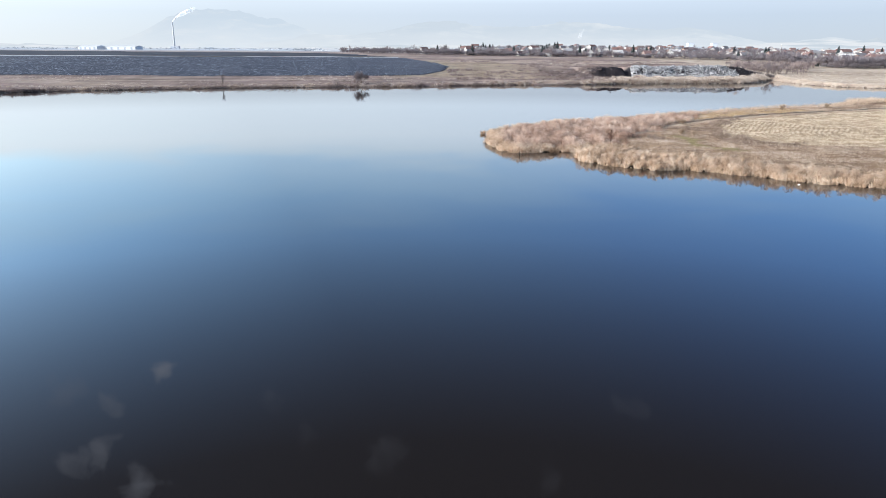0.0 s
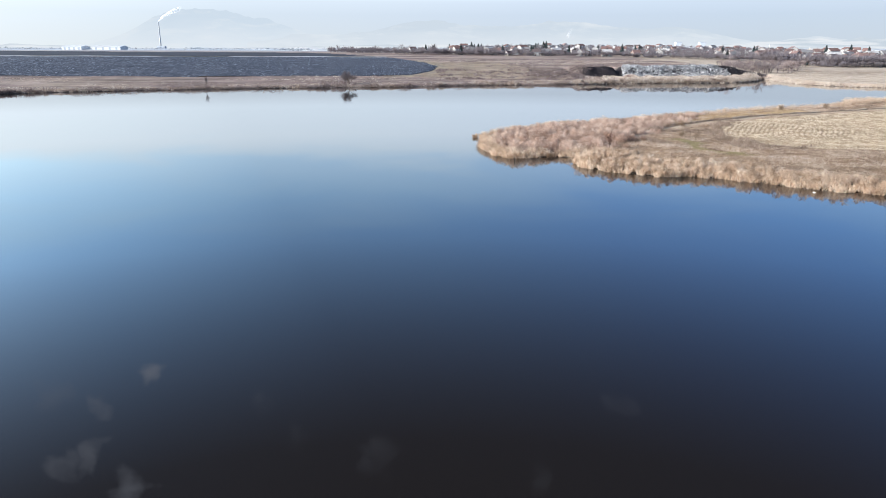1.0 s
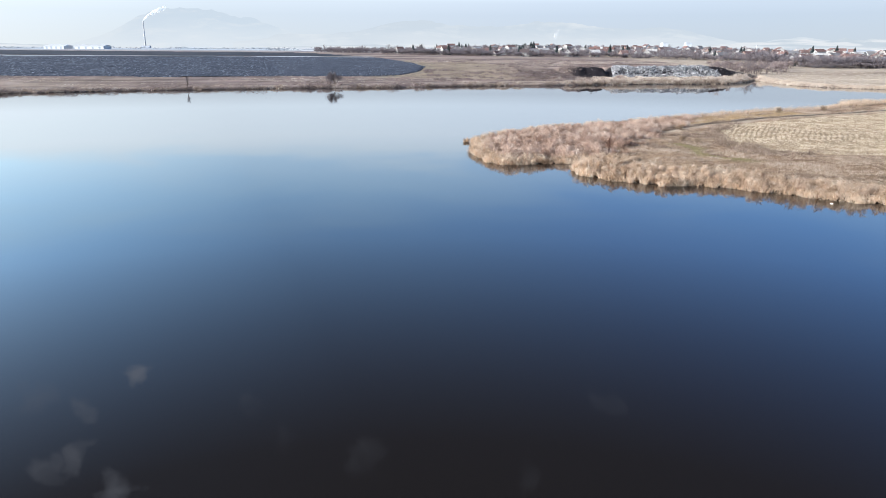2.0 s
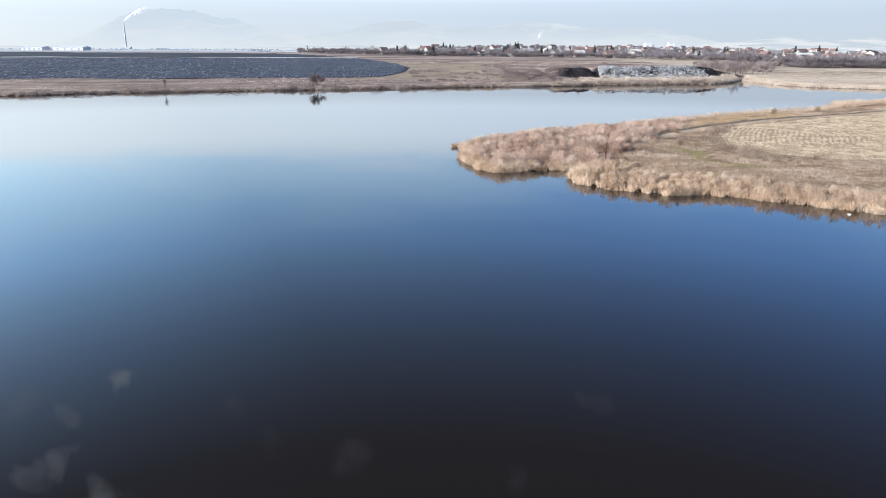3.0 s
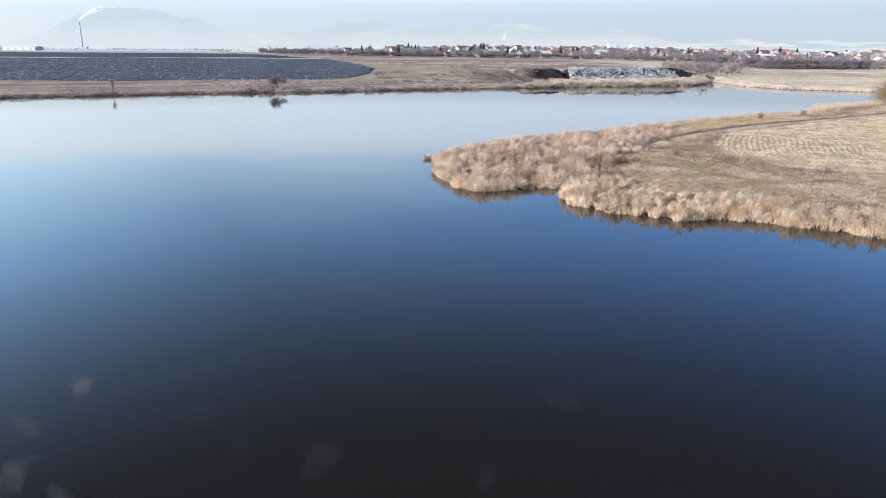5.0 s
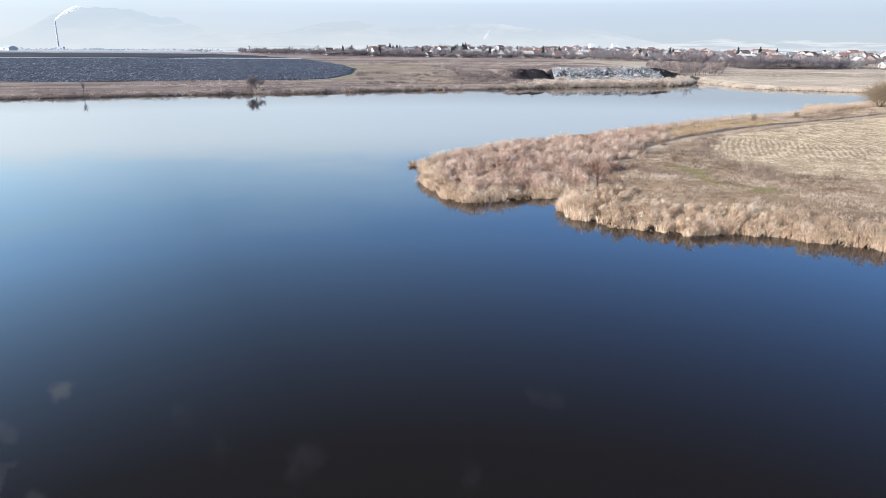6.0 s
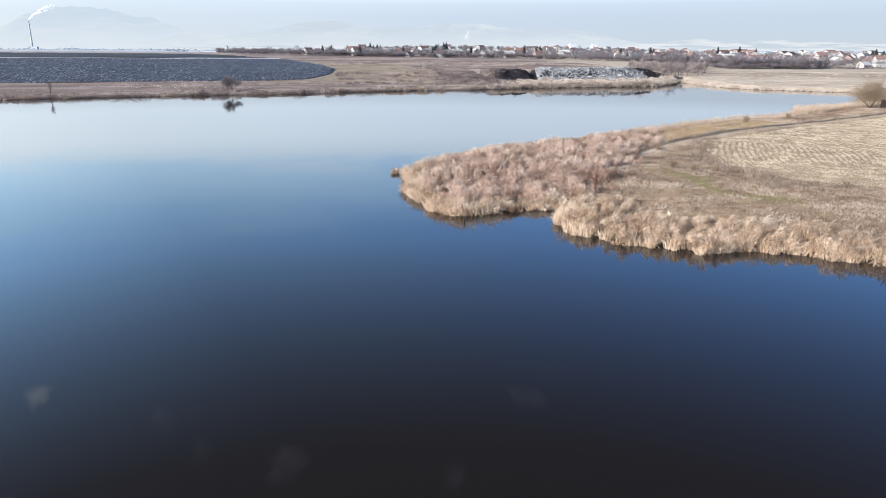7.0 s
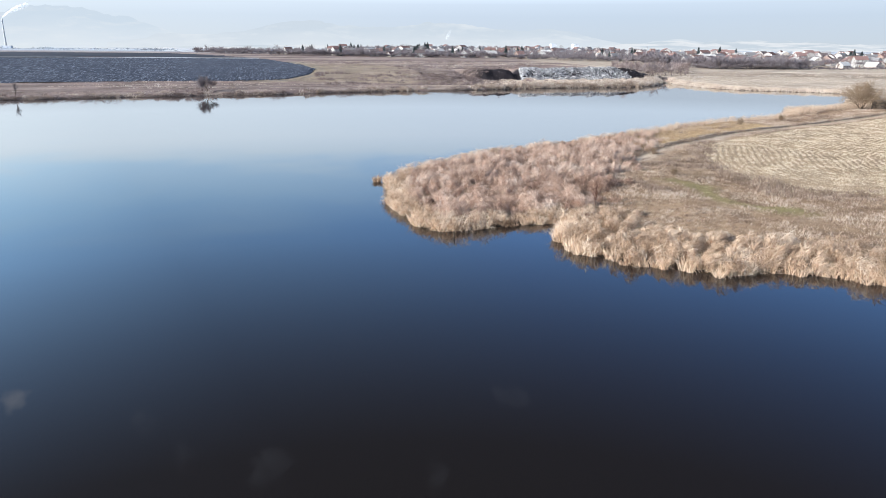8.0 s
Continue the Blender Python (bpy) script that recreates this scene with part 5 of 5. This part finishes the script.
def plume(at, reach, climb, fat, seed, label, dense=0.9):
    """A torn billow of steam: one skin round a path that climbs, widens and thins out downwind."""
    r = np.random.default_rng(seed)
    rings, around = 46, 22
    f = np.linspace(0, 1, rings)[:, None]
    a = np.linspace(0, 2 * np.pi, around, endpoint=False)[None]
    lump = 1 + 0.30 * wave_noise(f * 13 + 0 * a, 2 * np.cos(a) + 0 * f, 1.0, seed) + 0.22 * wave_noise(f * 30 + 0 * a, 3 * np.sin(a) + 0 * f, 1.0, seed + 1)
    rad = fat * (0.35 + 1.1 * f ** 0.8) * lump * np.where(f > 0.93, np.sqrt(np.clip((1 - f) / 0.07, 0.02, 1)), 1)
    x = reach * f ** 1.15 + 0.3 * rad * np.cos(a)
    y = rad * np.sin(a)
    z = climb * f ** 0.7 + 0.35 * fat * wave_noise(f * 7, f * 0, 1.0, seed + 2) + rad * np.cos(a)
    i = np.arange(rings * around).reshape(rings, around)
    j = np.roll(i, -1, 1)
    q = [i[:-1].ravel(), j[:-1].ravel(), j[1:].ravel(), i[1:].ravel()]
    tris = np.concatenate([np.stack([q[0], q[1], q[2]], 1), np.stack([q[0], q[2], q[3]], 1)])
    tint = np.repeat(np.clip(dense * (1.02 - f), 0, 1), around, 1).ravel()
    me = mesh_of("smoke_plume", np.stack([x, y, z], -1).reshape(-1, 3), tris, STEAM, tint)
    me.polygons.foreach_set("use_smooth", np.ones(len(me.polygons), bool))
    ob = new("smoke_plume", me)
    ob.matrix_world = pose(*at)
    return tagged(ob, label, "smoke", kind="stuff")


plume((sx + 1, sy, sz + 122), 112, 62, 8.5, 3, "white steam drifting from a smokestack", 1.7)
px, py, pz = spot(0.2385 * 2500, 2500)
plume((px, py, pz + 38), 14, 14, 9.0, 4, "small white steam cloud over the town", 0.22)

# ---------------------------------------------------------------- distant mountains


def range_of(name, y, a0, a1, top, label, mat, deep=420, seed=1, rough=0.06):
    """A ridge across the bearings a0 to a1; top(a) is its height over the eye as a slope."""
    cols, rows = 220, 10
    a = np.linspace(a0, a1, cols)[None, :]
    f = np.linspace(0, 1, rows)[:, None]
    yy = y + deep * f + 0 * a
    xx = a * yy
    crest = top(a) * (1 + rough * wave_noise(a * 60, a * 0, 1.0, seed) + 0.5 * rough * wave_noise(a * 60, a * 0, 0.35, seed + 1))
    zz = 12 + np.maximum(crest * y, 1) * f ** 0.8 * (1 + 0.15 * wave_noise(a * 40, f * 4, 1.0, seed + 2) * (1 - f))
    v = np.stack([xx, yy, zz], -1).reshape(-1, 3)
    me = mesh_of(name, v, grid_tris(cols, rows), mat)
    return tagged(new(name, me), label, "mountains", kind="structure")


def peak(a):
    return 0.013 * smooth(-0.46, -0.3, a) + 0.043 * np.exp(-((a + 0.265) / 0.085) ** 2) + 0.014 * np.exp(-((a + 0.16) / 0.05) ** 2) - 0.004 * smooth(-0.1, 0.1, a)


def chain(a):
    return 0.016 + 0.020 * smooth(-0.16, 0.05, a) * (1 - smooth(0.30, 0.55, a)) + 0.004 * np.sin(a * 34)


def low_hills(a):
    return 0.004 + 0.012 * smooth(0.25, 0.6, a) + 0.003 * np.sin(a * 9 + 1)


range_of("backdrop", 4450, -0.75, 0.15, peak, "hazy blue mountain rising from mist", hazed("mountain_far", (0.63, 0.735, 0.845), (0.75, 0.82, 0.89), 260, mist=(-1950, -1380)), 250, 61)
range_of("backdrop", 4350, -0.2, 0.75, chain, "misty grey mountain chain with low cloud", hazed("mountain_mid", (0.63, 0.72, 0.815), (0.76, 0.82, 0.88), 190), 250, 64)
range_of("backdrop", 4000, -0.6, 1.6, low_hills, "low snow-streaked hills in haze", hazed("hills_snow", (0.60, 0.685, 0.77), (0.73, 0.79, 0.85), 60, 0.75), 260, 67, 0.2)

# ---------------------------------------------------------------- small things of the spit and the water
WETWOOD = plain("wet_wood", (0.06, 0.045, 0.035), 0.6, 0.3, 8)
PLANK = plain("grey_planks", (0.10, 0.092, 0.09), 0.9, 0.3, 5, per_object=0.5)
FELT = plain("grey_roof_felt", (0.24, 0.235, 0.24), 0.9, 0.15, 3)


def stake(x, y, tall, lean):
    bm = bmesh.new()
    bmesh.ops.create_cone(bm, segments=8, radius1=0.06, radius2=0.045, depth=tall + 1.2, cap_ends=True)
    bmesh.ops.translate(bm, vec=(0, 0, (tall - 1.2) / 2), verts=bm.verts)
    for v in bm.verts:
        v.co.x += 0.02 * math.sin(v.co.z * 5)
    ob = part("stake", bm, WETWOOD, None)
    ob.matrix_world = pose(x, y, 0, lean, lean / 2, 0)
    return tagged(ob, "dark wooden stake standing in the water", "stake")


stake(16.55, 101.9, 0.55, 4)

hut = new("hut")
hut.matrix_world = pose(*spot(157.2, 202.0), 0, 0, -14)
part("body", box(-2.0, 2.0, -1.4, 1.4, -0.2, 2.1), WETWOOD, hut)
for k in range(20):
    x = -2.0 + 0.2 * k
    part("plank", box(x + 0.01, x + 0.19, -1.44, -1.4, 0, 2.1), PLANK, hut)
part("roof", box(-2.3, 2.3, -1.75, 1.7, 2.13, 2.28), FELT, hut, "grey felt roof")
part("door", box(-0.4, 0.5, -1.49, -1.45, 0, 1.9), WETWOOD, hut)
part("window", box(1.0, 1.6, -1.48, -1.44, 1.1, 1.6), GLASS, hut)
tagged(hut, "small dark weathered plank hut with a grey flat roof", "hut")

# a flat-roofed works hall with a mast beside it, among the trees of the town
shed = new("workshop")
shed.matrix_world = pose(*spot(0.514 * 880, 880), 0, 0, 12)
part("wall", box(-15, 15, -7, 7, -1, 5.2), WALLS[2], shed)
part("roof", box(-16, 16, -8, 8, 5.22, 5.9), GATE, shed, "dark overhanging flat roof")
for k in range(6):
    window(shed, -12 + 4.8 * k, -7, 2.2, 2.6, 1.6, "y")
tagged(shed, "low grey flat-roofed workshop among bare trees", "workshop")
mast = new("mast")
mast.matrix_world = pose(*spot(0.525 * 880, 874))
bm = bmesh.new()
bmesh.ops.create_cone(bm, segments=8, radius1=0.45, radius2=0.25, depth=17, cap_ends=True)
bmesh.ops.translate(bm, vec=(0, 0, 8.0), verts=bm.verts)
part("pole", bm, CONCRETE, mast)
part("crossarm", box(-1.6, 1.6, -0.2, 0.2, 15.0, 15.5), GATE, mast)
tagged(mast, "thin grey mast standing over the roofs", "mast")

# litter floating at the foot of the reeds
bm = bmesh.new()
bmesh.ops.create_cone(bm, segments=12, radius1=0.055, radius2=0.055, depth=0.24, cap_ends=True)
bmesh.ops.bevel(bm, geom=[e for e in bm.edges], offset=0.012, segments=2, affect="EDGES")
bottle = part("bottle_body", bm, FRAME, None)
bm = bmesh.new()
bmesh.ops.create_cone(bm, segments=12, radius1=0.05, radius2=0.02, depth=0.07, cap_ends=True)
bmesh.ops.translate(bm, vec=(0, 0, 0.155), verts=bm.verts)
shell = new("plastic_bottle")
shell.matrix_world = pose(45.4, 77.9, 0.03, 90, 0, 35)
bottle.parent = shell
part("neck", bm, FRAME, shell)
bm = bmesh.new()
bmesh.ops.create_cone(bm, segments=12, radius1=0.022, radius2=0.022, depth=0.03, cap_ends=True)
bmesh.ops.translate(bm, vec=(0, 0, 0.20), verts=bm.verts)
part("cap", bm, ROOFS[0], shell, "reddish screw cap")
tagged(shell, "white plastic bottle floating beside the reeds", "bottle")
